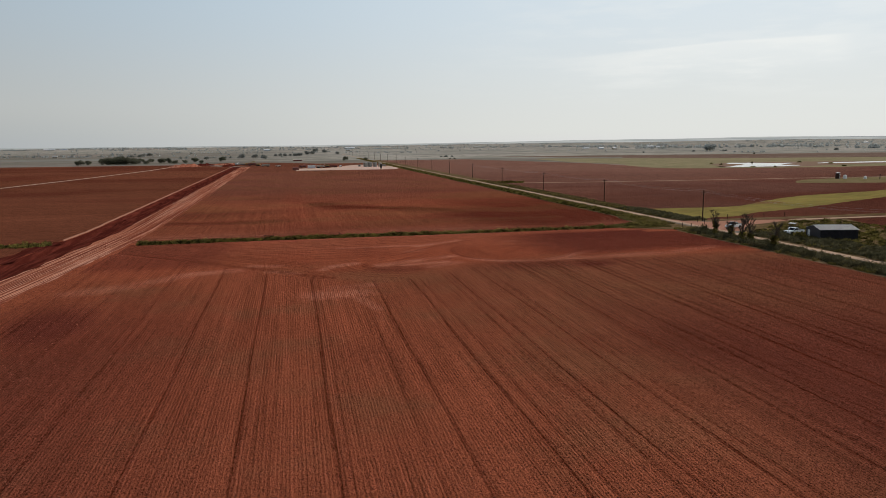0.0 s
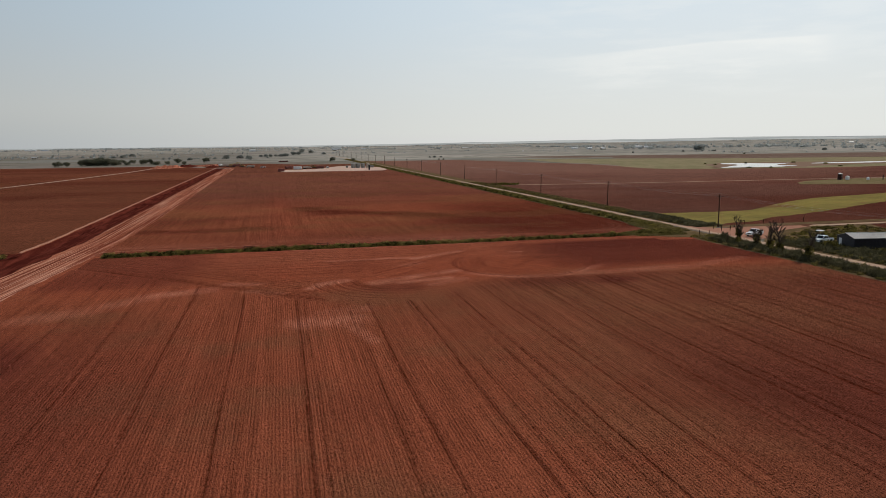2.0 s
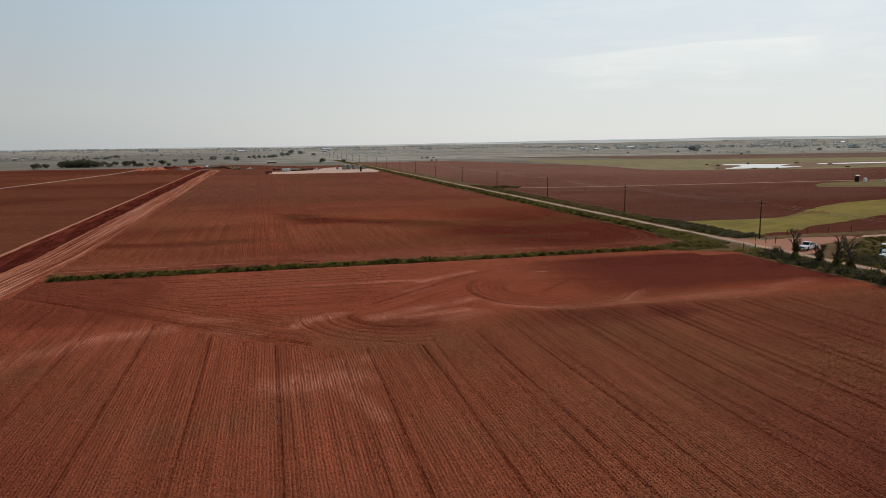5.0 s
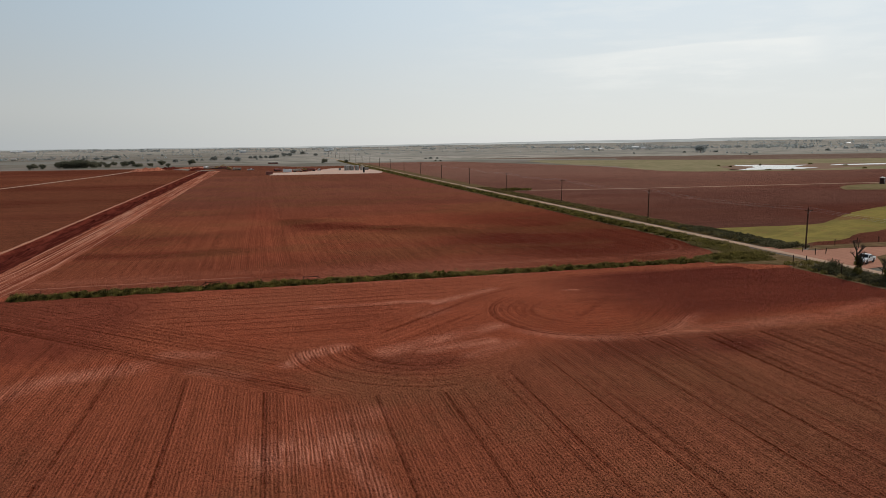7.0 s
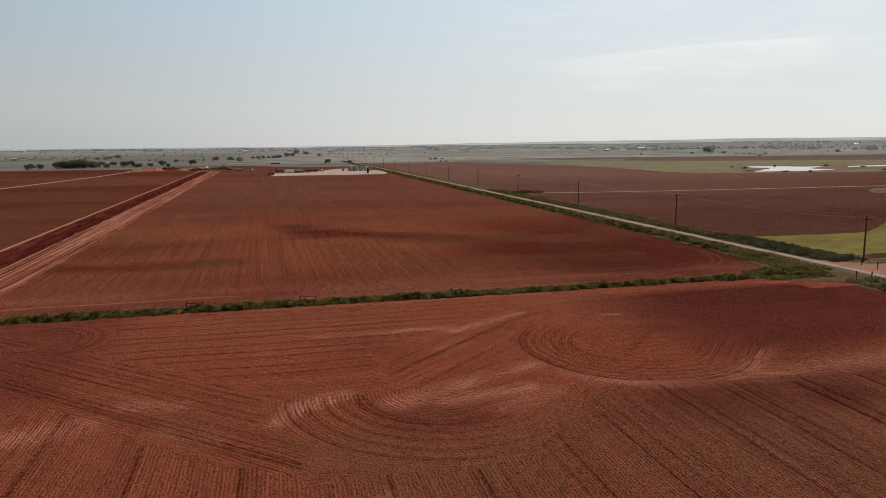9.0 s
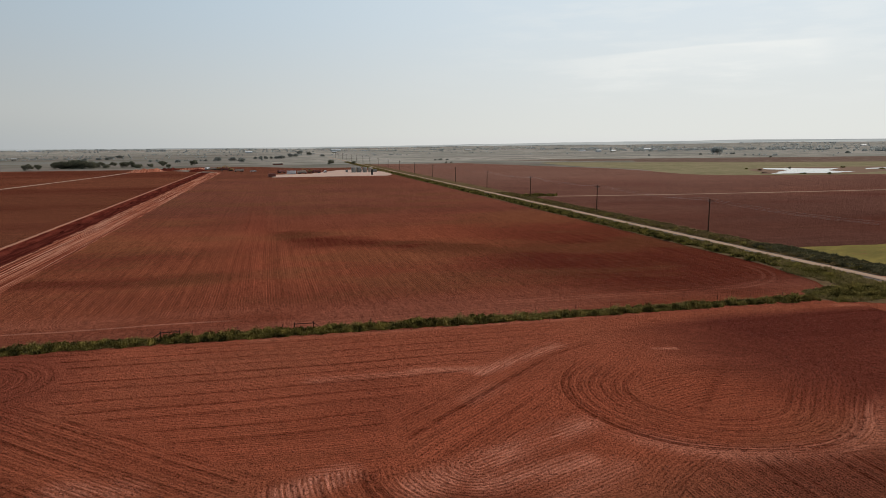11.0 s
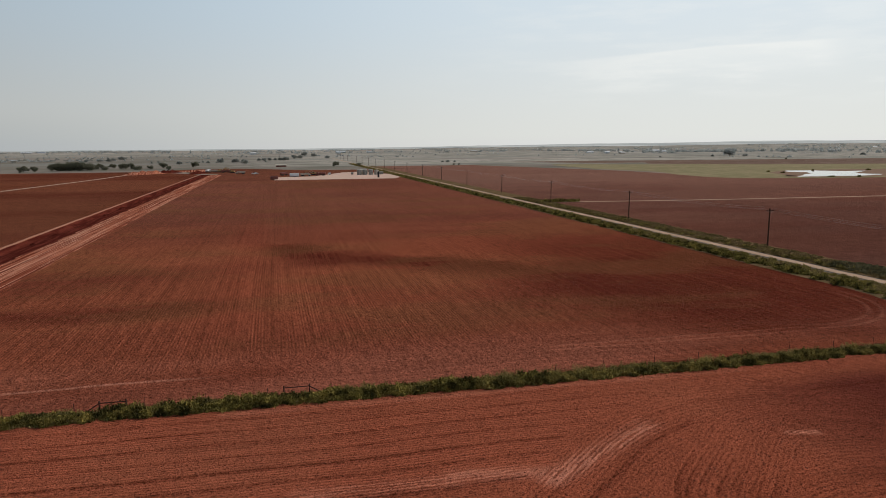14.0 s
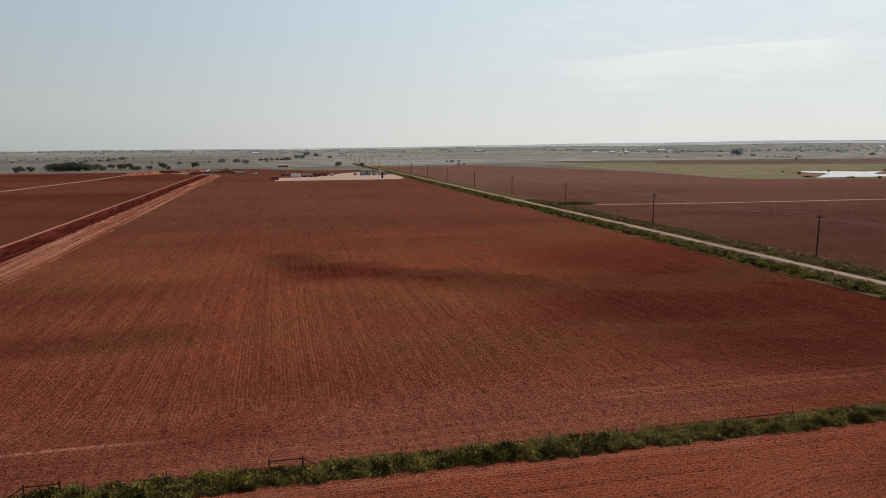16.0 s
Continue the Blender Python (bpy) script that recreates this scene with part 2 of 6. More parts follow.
def soil_far(name, along, dark_bands, warm=1.0, headland=None, seed=0.0, deep=1.0, poor=None):
    """A drilled field whose rows run along x or y, with moist bands across."""
    n = Net(name)
    x, y = n.x + seed, n.y + seed * 1.7
    p, q = (x, y) if along == "y" else (y, x)
    fine, clod = n.noise(1.7, 4, rough=0.7), n.noise(6.5, 2)
    mid = n.noise(0.06, 4)
    wob = (n.noise(0.12, 2) - 0.5) * 1.2
    streak = n.noise(0.5, 3, vec=n.vec(p * 2.6, q * 0.02, seed), rough=0.65)
    line = wheel_lines(n, p, 9.0, 0.3, wob * 0.5) * 0.5
    if headland:
        v = n.y + (n.noise(0.03, 2) - 0.5) * 6
        head = n.ramp(v, headland[0], headland[1], 1.0, 0.0)
        p, q = n.attribute("across") * 0.43, n.attribute("along")
        streak = n.noise(0.5, 3, vec=n.vec(p * 2.6, q * 0.02, seed), rough=0.65)
        line = wheel_lines(n, p, 9.0, 0.3, wob * 0.5) * 0.35 * (1.0 - head) + n.attribute("rut") * 0.7
    # moist swales lie across the rows
    warp = n.noise(0.006, 3, sx=0.6, sy=3.0, distort=0.4, vec=n.vec(x * 0.55, y * 1.35, seed))
    band = n.ramp(warp, 0.46, 0.60)
    lobe = n.ramp(n.noise(0.011, 4, vec=n.vec(x * 0.6, y * 0.8, seed + 9.0), rough=0.6), 0.48, 0.66)
    warm_mix = n.ramp(n.noise(0.004, 2, vec=n.vec(x, y * 0.5, seed + 5.0)), 0.35, 0.65)
    base = n.mix(warm_mix * warm * 0.4 + warm * 0.6, poor or BROWN, RED)
    broad = n.noise(0.011, 4, vec=n.vec(x * (0.35 if along == "x" else 1.0), y * (1.4 if along == "x" else 0.6), seed + 2.0), rough=0.6)
    col = n.mix(band * dark_bands, base, RED_DARK)
    col = n.mix(lobe * 0.15, col, (0.29, 0.098, 0.054))
    if name == "drilled_red_soil":
        # browner far end: distance haze mixed into the soil colour
        col = n.mix(n.ramp(n.y, 235.0, 430.0) * 0.82, col, (0.178, 0.066, 0.042))
        sway = (n.noise(0.03, 4, rough=0.6) - 0.5) * 34.0
        d1 = n.absolute(n.x * 0.70 + (n.y - 297.0) * 0.714 + sway)
        swale = n.ramp(d1, 2.0, 13.0, 1.0, 0.0) * n.ramp(n.x, 0.0, 14.0)
        swale2 = 0.8 * n.ramp(n.absolute(n.y - 229.0 + sway * 0.5), 1.0, 8.0, 1.0, 0.0) * n.ramp(n.x, 14.0, -6.0)
        corner = n.ramp(n.root((n.x - 92.0) * (n.x - 92.0) + (n.y - 226.0) * (n.y - 226.0)) + sway * 0.4, 28.0, 50.0, 1.0, 0.0)
        moist = n.most(n.most(n.most(swale, swale2), corner), n.ramp(n.x + sway * 0.5, 40.0, 84.0) * n.ramp(n.y, 340.0, 260.0) * n.ramp(n.y, 190.0, 203.0, 0.5, 1.0) * 0.85)
        col = n.mix(moist * (0.6 + 0.38 * n.ramp(streak, 0.36, 0.62)), col, (0.096, 0.020, 0.013))
        px, py = n.x - 84.5, n.y - 212.0
        r3 = n.root(px * px + py * py)
        loop = (n.ramp(n.absolute(r3 - 16.5), 0.15, 0.5, 1.0, 0.0) + n.ramp(n.absolute(r3 - 18.3), 0.15, 0.5, 1.0, 0.0)) * n.ramp(n.x, 76.0, 84.0) * n.ramp(n.y, 216.0, 208.0)
        lane = (n.ramp(n.absolute(n.y - 193.2 + (n.noise(0.1, 2) - 0.5) * 1.2), 0.12, 0.45, 1.0, 0.0) + n.ramp(n.absolute(n.y - 194.9 + (n.noise(0.1, 2) - 0.5) * 1.2), 0.12, 0.45, 1.0, 0.0)) * n.ramp(n.x, 38.0, 48.0) * n.ramp(n.x, 84.0, 76.0)
        col = n.mix((loop + lane) * 0.18, col, (0.42, 0.17, 0.105))
        olive = n.ramp(n.noise(1.0, 4, vec=n.vec(n.x * 0.016, n.y * 0.034, 12.0), rough=0.65), 0.47, 0.60) * n.ramp(n.y, 198.0, 210.0)
        col = n.mix(olive * 0.36, col, (0.180, 0.080, 0.034))
        rust = n.ramp(n.absolute(n.x - 3.0 + sway * 0.12), 1.0, 7.0, 1.0, 0.0) * n.ramp(n.y, 200.0, 225.0) * n.ramp(n.y, 300.0, 420.0, 1.0, 0.0)
        col = n.mix(rust * 0.22, col, (0.27, 0.058, 0.032))
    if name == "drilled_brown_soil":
        # haze painted in: the soil brightens and greys with distance
        haze_tone = n.ramp(n.y - n.x * 0.25, 170.0, 560.0, 1.0, 1.55)
        col = n.scale_colour(n.mix(n.ramp(n.y - n.x * 0.25, 200.0, 560.0) * 0.6, col, (0.196, 0.108, 0.079)), haze_tone)
    if headland:
        col = n.mix(head * 0.24 * n.ramp(n.noise(0.05, 4, sx=0.4, sy=1.5), 0.32, 0.58), col, RED_LIGHT)
        rut = n.ramp(n.absolute(n.y - 193.0 - n.x * 0.01 + (n.noise(0.1, 2) - 0.5) * 1.5), 0.12, 0.5, 1.0, 0.0) * n.ramp(n.x, 6.0, -4.0)
        col = n.mix(rut * 0.4, col, (0.55, 0.25, 0.17))
    # small shadows between clods, painted as dark spots
    clod_shade = n.ramp(n.noise(7.0, 4, rough=0.75), 0.36, 0.46)
    lumps = n.ramp(n.noise(3.2, 4, rough=0.8), 0.36, 0.50)
    strong = n.noise(0.5, 3, vec=n.vec(p, q * 0.05, seed + 6.0), rough=0.7)
    rows = 1.0 + (rows_of(n, p, 0.43 if headland else 0.76, wob * 0.10) - 0.5) * n.ramp(strong, 0.38, 0.62, 0.08, 0.44) * n.ramp(n.y, 220.0, 340.0, 1.0, 0.3)
    grain = n.ramp(n.noise(1.0, 5, vec=n.vec(x * 1.9, y * 0.22, seed + 3.0), rough=0.8), 0.38, 0.56)
    tone = 0.80 + 0.30 * mid + (streak - 0.5) * n.ramp(n.y, 220.0, 330.0, 0.95, 0.45) + (fine - 0.5) * 0.9 + (clod - 0.5) * 1.5
    tone = tone * (0.76 + 0.48 * broad) * deep
    col = n.scale_colour(col, n.most(tone * (1.0 - line * 0.45) * (0.32 + 0.78 * clod_shade) * (0.80 + 0.20 * lumps) * (0.82 + 0.26 * grain) * rows, 0.12))
    return n.done(col, 0.95, fine * 0.26 + streak * 0.12 + clod_shade * 0.1 + clod * 0.06 - line * 0.06, 1.0, 1.0)


def soil_scraped(name, followed):
    """Clay scraped by machines: long pale and dark streaks, along the haul road where it is followed."""
    n = Net(name)
    u, v = (n.attribute("across"), n.attribute("along")) if followed else (n.x, n.y)
    sway = (n.noise(0.03, 2) - 0.5) * 0.7
    streak = n.noise(1.0, 5, vec=n.vec((u + sway) * 0.9, v * 0.008, 0.0), rough=0.75)
    thin = n.noise(1.0, 4, vec=n.vec((u + sway * 0.6) * 2.6, v * 0.010, 4.0), rough=0.7)
    blot = n.noise(0.12, 4)
    fine = n.noise(2.2, 4, rough=0.7)
    col = n.mix(n.ramp(streak, 0.38, 0.60), (0.20, 0.046, 0.024), (0.44, 0.150, 0.084))
    col = n.mix(n.ramp(thin, 0.52, 0.60) * 0.9, col, (0.70, 0.36, 0.245))
    col = n.mix(n.ramp(thin, 0.49, 0.40) * 0.9, col, (0.100, 0.019, 0.010))
    col = n.scale_colour(col, 0.40 + 0.5 * blot + 0.4 * fine)
    return n.done(col, 0.9, streak * 0.25 + thin * 0.12 + fine * 0.05, 1.0, 1.0)


def gravel(name, c, rutted=True):
    n = Net(name)
    fine, blot = n.noise(3.0, 4, rough=0.7), n.noise(0.2, 4)
    col = n.mix(n.ramp(blot, 0.35, 0.65) * 0.5, c, tuple(k * 0.72 for k in c))
    k = 0.62 + 0.45 * fine + 0.3 * blot
    if rutted:
        k = k + (n.noise(1.0, 3, vec=n.vec(n.x * 1.3, n.y * 0.03, 0.0)) - 0.5) * 0.5
    return n.done(n.scale_colour(col, k), 0.9, fine * 0.05, 1.0, 1.0)


def grassland(name, a, b, dry, patch=0.012, bump=0.2):
    n = Net(name)
    big, mid, fine = n.noise(patch, 5, rough=0.62), n.noise(patch * 8, 4), n.noise(1.7, 4, rough=0.75)
    col = n.mix(n.ramp(big, 0.38, 0.62), a, b)
    col = n.mix(n.ramp(mid, 0.48, 0.70) * 0.7, col, dry)
    col = n.scale_colour(col, 0.45 + 0.5 * fine + 0.55 * mid)
    return n.done(col, 0.95, fine * bump, 1.0, 1.0)


def young_crop():
    """A thin stand of crop, yellow-green with drilled streaks and bare patches."""
    n = Net("young_crop")
    along = n.x * 0.89 + n.y * 0.45
    over = n.y * 0.89 - n.x * 0.45
    swath = n.noise(1.0, 4, vec=n.vec(over * 0.30, along * 0.02, 2.0), rough=0.7)
    big, mid, fine = n.noise(0.035, 4, rough=0.6), n.noise(0.25, 4, rough=0.65), n.noise(1.7, 4, rough=0.75)
    col = n.mix(n.ramp(big, 0.38, 0.62), (0.262, 0.206, 0.062), (0.188, 0.150, 0.050))
    col = n.mix(n.ramp(swath, 0.48, 0.64) * 0.55, col, (0.310, 0.236, 0.070))
    bare = n.ramp(n.root((n.x - 185.0) * (n.x - 185.0) * 0.25 + (n.y - 240.5) * (n.y - 240.5)) + (mid - 0.5) * 9.0, 2.0, 7.0, 1.0, 0.0)
    col = n.mix(n.most(bare * 0.8, n.ramp(mid, 0.54, 0.68) * 0.65), col, (0.205, 0.105, 0.050))
    col = n.scale_colour(col, 0.42 + 0.55 * fine + 0.55 * mid)
    return n.done(col, 0.95, fine * 0.3 + swath * 0.1, 1.0, 1.0)


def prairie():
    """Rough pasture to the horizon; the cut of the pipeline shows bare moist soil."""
    n = Net("prairie")
    big = n.noise(0.0016, 4, vec=n.vec(n.x * 0.5, n.y * 1.4, 0.0), rough=0.6)
    mid = n.noise(0.012, 4, vec=n.vec(n.x * 0.7, n.y * 1.2, 3.0), rough=0.6)
    fine = n.noise(0.35, 4, rough=0.7)
    col = n.mix(n.ramp(big, 0.40, 0.60), (0.190, 0.163, 0.132), (0.250, 0.212, 0.174))
    # aerial haze put into the base colour: far ground is paler
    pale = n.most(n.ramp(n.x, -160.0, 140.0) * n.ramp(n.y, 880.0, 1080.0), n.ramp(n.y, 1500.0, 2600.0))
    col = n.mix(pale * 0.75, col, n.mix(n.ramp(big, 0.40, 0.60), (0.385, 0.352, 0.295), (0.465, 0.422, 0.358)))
    clump = n.ramp(n.noise(0.06, 4, vec=n.vec(n.x * 0.6, n.y * 0.35, 5.0), rough=0.75), 0.50, 0.62)
    col = n.mix(n.most(n.ramp(mid, 0.47, 0.62) * 0.7, clump * 0.6), col, (0.122, 0.118, 0.092))
    col = n.mix(n.ramp(n.noise(0.0011, 3, vec=n.vec(n.x * 0.6, n.y * 1.9, 8.0)), 0.56, 0.62) * 0.5, col, (0.29, 0.20, 0.165))
    bare_w = n.ramp(n.x, -440.0, -438.0) * n.ramp(n.x, 106.0, 107.0, 1.0, 0.0) * n.ramp(n.y, 648.0, 652.0, 1.0, 0.0)
    bare_e = n.ramp(n.x, 127.0, 128.0) * n.ramp(n.y, 183.0, 184.0) * n.ramp(n.y, 300.0, 320.0, 1.0, 0.0)
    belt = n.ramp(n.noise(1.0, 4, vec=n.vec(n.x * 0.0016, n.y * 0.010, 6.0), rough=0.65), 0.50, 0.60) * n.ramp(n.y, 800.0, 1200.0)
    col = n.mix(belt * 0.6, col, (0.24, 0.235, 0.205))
    col = n.mix(bare_w, col, (0.20, 0.052, 0.027))
    col = n.mix(bare_e, col, (0.125, 0.055, 0.034))
    col = n.scale_colour(col, 0.6 + 0.4 * mid + 0.4 * fine)
    return n.done(col, 0.95, fine * 0.2, 1.0, 1.0)


def leafy(name, a, b, glow=0.35, patch=0.3):
    """Leaves that let some light through."""
    n = Net(name)
    v = n.island()
    m = n.noise(patch, 3)
    col = n.mix(n.ramp(m, 0.35, 0.65), a, b)
    col = n.scale_colour(col, 0.55 + 0.9 * v)
    n.done(col, 0.75)
    t = n.nodes.new("ShaderNodeBsdfTranslucent")
    n.links.new(n.scale_colour(col, 1.25).out, t.inputs["Color"])
    mx = n.nodes.new("ShaderNodeMixShader")
    mx.inputs[0].default_value = glow
    n.links.new(n.bsdf.outputs[0], mx.inputs[1])
    n.links.new(t.outputs[0], mx.inputs[2])
    n.links.new(mx.outputs[0], n.nodes["Material Output"].inputs["Surface"])
    return n.mat


def plain(name, c, rough=0.6, metal=0.0, wear=0.25, scale=1.5, spec=0.3):
    n = Net(name)
    n.bsdf.inputs["Specular IOR Level"].default_value = spec
    a, b = n.noise(scale, 4), n.noise(scale * 9, 3)
    return n.done(n.scale_colour(n.rgb(c), (1 - wear) + wear * 0.9 * a + wear * 1.1 * b), rough, b * 0.004, 1.0, 1.0, metal)


def weathered_wood(name, c):
    n = Net(name)
    g = n.noise(1.0, 4, vec=n.vec(n.x * 22, n.y * 22, n.z * 0.8))
    return n.done(n.scale_colour(n.rgb(c), 0.5 + g), 0.85, g * 0.01, 1.0, 1.0)


def glass(name="window_glass"):
    n = Net(name)
    n.bsdf.inputs["Specular IOR Level"].default_value = 0.6
    return n.done((0.02, 0.025, 0.03), 0.06)


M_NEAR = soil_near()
M_NORTH = soil_far("drilled_red_soil", "y", 0.75, 0.90, headland=(194.0, 205.0), deep=1.0, poor=(0.205, 0.080, 0.039))
M_WEST = soil_far("moist_red_soil", "x", 0.6, 0.20, seed=40.0, deep=0.77)
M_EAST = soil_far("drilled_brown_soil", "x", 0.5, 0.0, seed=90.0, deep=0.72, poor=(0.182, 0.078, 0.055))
M_YARD = soil_far("dark_red_soil", "x", 0.5, 0.35, seed=150.0, deep=0.56, poor=(0.190, 0.080, 0.056))
M_CLAY = soil_scraped("scraped_clay", True)
M_HEAP = soil_scraped("heaped_clay", False)
M_ROAD = gravel("pale_gravel", (0.48, 0.325, 0.225))
M_DRIVE = gravel("red_gravel", (0.40, 0.20, 0.135))
M_PAD = gravel("caliche", (0.58, 0.405, 0.32), rutted=False)
M_TRACK = gravel("dirt_track", (0.38, 0.265, 0.190))
M_FALLOW = grassland("fallow_soil", (0.19, 0.125, 0.095), (0.16, 0.10, 0.075), (0.22, 0.17, 0.13), 0.01)
M_LIP = gravel("dry_lip", (0.33, 0.165, 0.11))
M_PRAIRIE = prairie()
M_VERGE = grassland("verge_grass", (0.120, 0.082, 0.036), (0.150, 0.098, 0.050), (0.20, 0.130, 0.075), 0.05)
M_LIME = young_crop()
M_OLIVE = grassland("pond_pasture", (0.225, 0.196, 0.105), (0.272, 0.228, 0.130), (0.30, 0.222, 0.145), 0.012)
M_TANKGRASS = grassland("tank_grass", (0.165, 0.130, 0.062), (0.205, 0.160, 0.080), (0.22, 0.150, 0.090), 0.03)
M_LEAF = leafy("hedge_leaf", (0.042, 0.038, 0.013), (0.285, 0.225, 0.060), 0.14, 0.7)
M_DARKLEAF = leafy("roadside_leaf", (0.075, 0.068, 0.034), (0.175, 0.150, 0.080), 0.2, 0.35)
M_WEED = leafy("sunlit_weed_leaf", (0.075, 0.062, 0.019), (0.310, 0.240, 0.072), 0.14, 0.6)
M_GRASS = leafy("tall_grass", (0.170, 0.138, 0.040), (0.220, 0.165, 0.072), 0.35)
M_SEED = leafy("seeding_grass", (0.185, 0.155, 0.050), (0.290, 0.225, 0.090), 0.3, 0.5)
M_DRYGRASS = leafy("dry_grass", (0.150, 0.108, 0.042), (0.205, 0.145, 0.070), 0.3)
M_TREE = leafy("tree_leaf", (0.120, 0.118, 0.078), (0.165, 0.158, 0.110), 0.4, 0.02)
# the same leaves farther off, with distance haze mixed into their colour
M_MIDTREE = leafy("hazed_mid_tree_leaf", (0.230, 0.235, 0.208), (0.29, 0.29, 0.26), 0.45, 0.02)
M_FARTREE = leafy("hazed_far_tree_leaf", (0.32, 0.335, 0.32), (0.40, 0.41, 0.39), 0.5, 0.02)
M_BARK = weathered_wood("bark", (0.085, 0.065, 0.05))
M_POLE = weathered_wood("creosoted_wood", (0.075, 0.045, 0.033))
M_WHITE = plain("white_paint", (0.78, 0.78, 0.76), 0.35, 0, 0.12, 1.5, 0.5)
M_BLACK = plain("black_rubber", (0.02, 0.02, 0.02), 0.8)
M_STEEL = plain("galvanised_steel", (0.48, 0.49, 0.50), 0.42, 0.7, 0.25)
M_NAVY = plain("dark_blue_steel", (0.034, 0.030, 0.037), 0.5, 0.0, 0.3)
M_ROOF = plain("pale_roof_sheet", (0.50, 0.49, 0.47), 0.45, 0.3, 0.25)
M_RUST = plain("rusty_pipe", (0.045, 0.018, 0.013), 0.8)
M_GLASS = glass()
M_YELLOW = plain("machine_yellow", (0.34, 0.22, 0.07), 0.5)
M_TANK = plain("grey_green_tank", (0.24, 0.23, 0.20), 0.5)
M_TAN = plain("tan_paint", (0.42, 0.36, 0.28), 0.6)
M_REDP = plain("red_oxide", (0.19, 0.065, 0.05), 0.6)
M_CHROME = plain("chrome", (0.6, 0.6, 0.6), 0.2, 1.0, 0.1)
M_LAMP = plain("lamp_glass", (0.6, 0.6, 0.58), 0.15)
M_TAIL = plain("red_lamp", (0.35, 0.02, 0.02), 0.25)
M_INS = plain("brown_porcelain", (0.12, 0.06, 0.04), 0.25)


# ---- mesh helpers ----
def mesh_of(name, bm, mat):
    me = bpy.data.meshes.new(name)
    bm.to_mesh(me)
    bm.free()
    for m in (mat if isinstance(mat, (list, tuple)) else [mat]):
        me.materials.append(m)
    return me


def part(name, bm, mat, parent=None, label=""):
    ob = new(name, mesh_of(name, bm, mat))
    if parent is not None:
        ob.parent = parent
    if label:
        tagged(ob, label)
    return ob


def thing(name, label, category, group="", kind="", at=None):
    ob = new(name)
    ob.empty_display_size = 0.5
    if at is not None:
        ob.matrix_basis = at
    return tagged(ob, label, category, group, kind)


def box(bm, sx, sy, sz, x=0, y=0, z=0, bevel=0.0, m=None):
    """A box with its middle at x, y and its foot at z."""
    g = bmesh.ops.create_cube(bm, size=1, matrix=(m or Matrix()) @ pose(x, y, z + sz / 2) @ Matrix.Diagonal((sx, sy, sz, 1)))
    if bevel:
        edges = {e for v in g["verts"] for e in v.link_edges}
        bmesh.ops.bevel(bm, geom=list(edges), offset=bevel, segments=2, affect="EDGES", profile=0.6)
    return bm


def tube(bm, points, radii, sides=8, cap=True):
    """A tapering tube along points."""
    rings = []
    for i, p in enumerate(points):
        p = Vector(p)
        a, b = Vector(points[max(i - 1, 0)]), Vector(points[min(i + 1, len(points) - 1)])
        q = (b - a).to_track_quat("Z", "Y") if (b - a).length > 1e-6 else Euler().to_quaternion()
        r = radii[i] if isinstance(radii, (list, tuple)) else radii
        rings.append([bm.verts.new(p + q @ Vector((r * math.cos(2 * math.pi * k / sides), r * math.sin(2 * math.pi * k / sides), 0))) for k in range(sides)])
    for a, b in zip(rings, rings[1:]):
        for k in range(sides):
            bm.faces.new((a[k], a[(k + 1) % sides], b[(k + 1) % sides], b[k]))
    if cap:
        bm.faces.new(rings[0][::-1])
        bm.faces.new(rings[-1])
    return bm


def lathe(bm, profile, sides=20, m=None):
    """A body of revolution about z from (radius, height) pairs."""
    m = m or Matrix()
    rings = []
    for r, z in profile:
        rings.append([bm.verts.new(m @ Vector((r * math.cos(2 * math.pi * k / sides), r * math.sin(2 * math.pi * k / sides), z))) for k in range(sides)])
    for a, b in zip(rings, rings[1:]):
        for k in range(sides):
            bm.faces.new((a[k], a[(k + 1) % sides], b[(k + 1) % sides], b[k]))
    bm.faces.new(rings[0][::-1])
    bm.faces.new(rings[-1])
    return bm


def prism(bm, outline, y0, y1, bevel=0.0):
    """A side view in x, z drawn out from y0 to y1."""
    a = [bm.verts.new((x, y0, z)) for x, z in outline]
    b = [bm.verts.new((x, y1, z)) for x, z in outline]
    n = len(outline)
    faces = [bm.faces.new(a), bm.faces.new(b[::-1])]
    for i in range(n):
        faces.append(bm.faces.new((a[i], b[i], b[(i + 1) % n], a[(i + 1) % n])))
    bmesh.ops.recalc_face_normals(bm, faces=faces)
    if bevel:
        bmesh.ops.bevel(bm, geom=list({e for f in faces for e in f.edges}), offset=bevel, segments=2, affect="EDGES", profile=0.6)
    return bm


def curve_through(points, step):
    """Points along a smooth line through the given ones."""
    pts = [Vector((*p, 0)) for p in points]
    out = []
    for i in range(len(pts) - 1):
        p0, p1, p2, p3 = pts[max(i - 1, 0)], pts[i], pts[i + 1], pts[min(i + 2, len(pts) - 1)]
        n = max(1, int((p2 - p1).length / step))
        for k in range(n):
            t = k / n
            out.append(0.5 * ((2 * p1) + (p2 - p0) * t + (2 * p0 - 5 * p1 + 4 * p2 - p3) * t * t + (3 * p1 - p0 - 3 * p2 + p3) * t ** 3))
    out.append(pts[-1])
    return [(p.x, p.y) for p in out]


def ragged(points, amount, size=6.0):
    """Points moved about a little, as the edges of fields and tracks are."""
    out = []
    for x, y in points:
        v = noise.noise_vector(Vector((x / size, y / size, 7.3))) + 0.6 * noise.noise_vector(Vector((x / size * 3, y / size * 3, 1.3)))
        out.append((x + amount * v.x, y + amount * v.y))
    return out


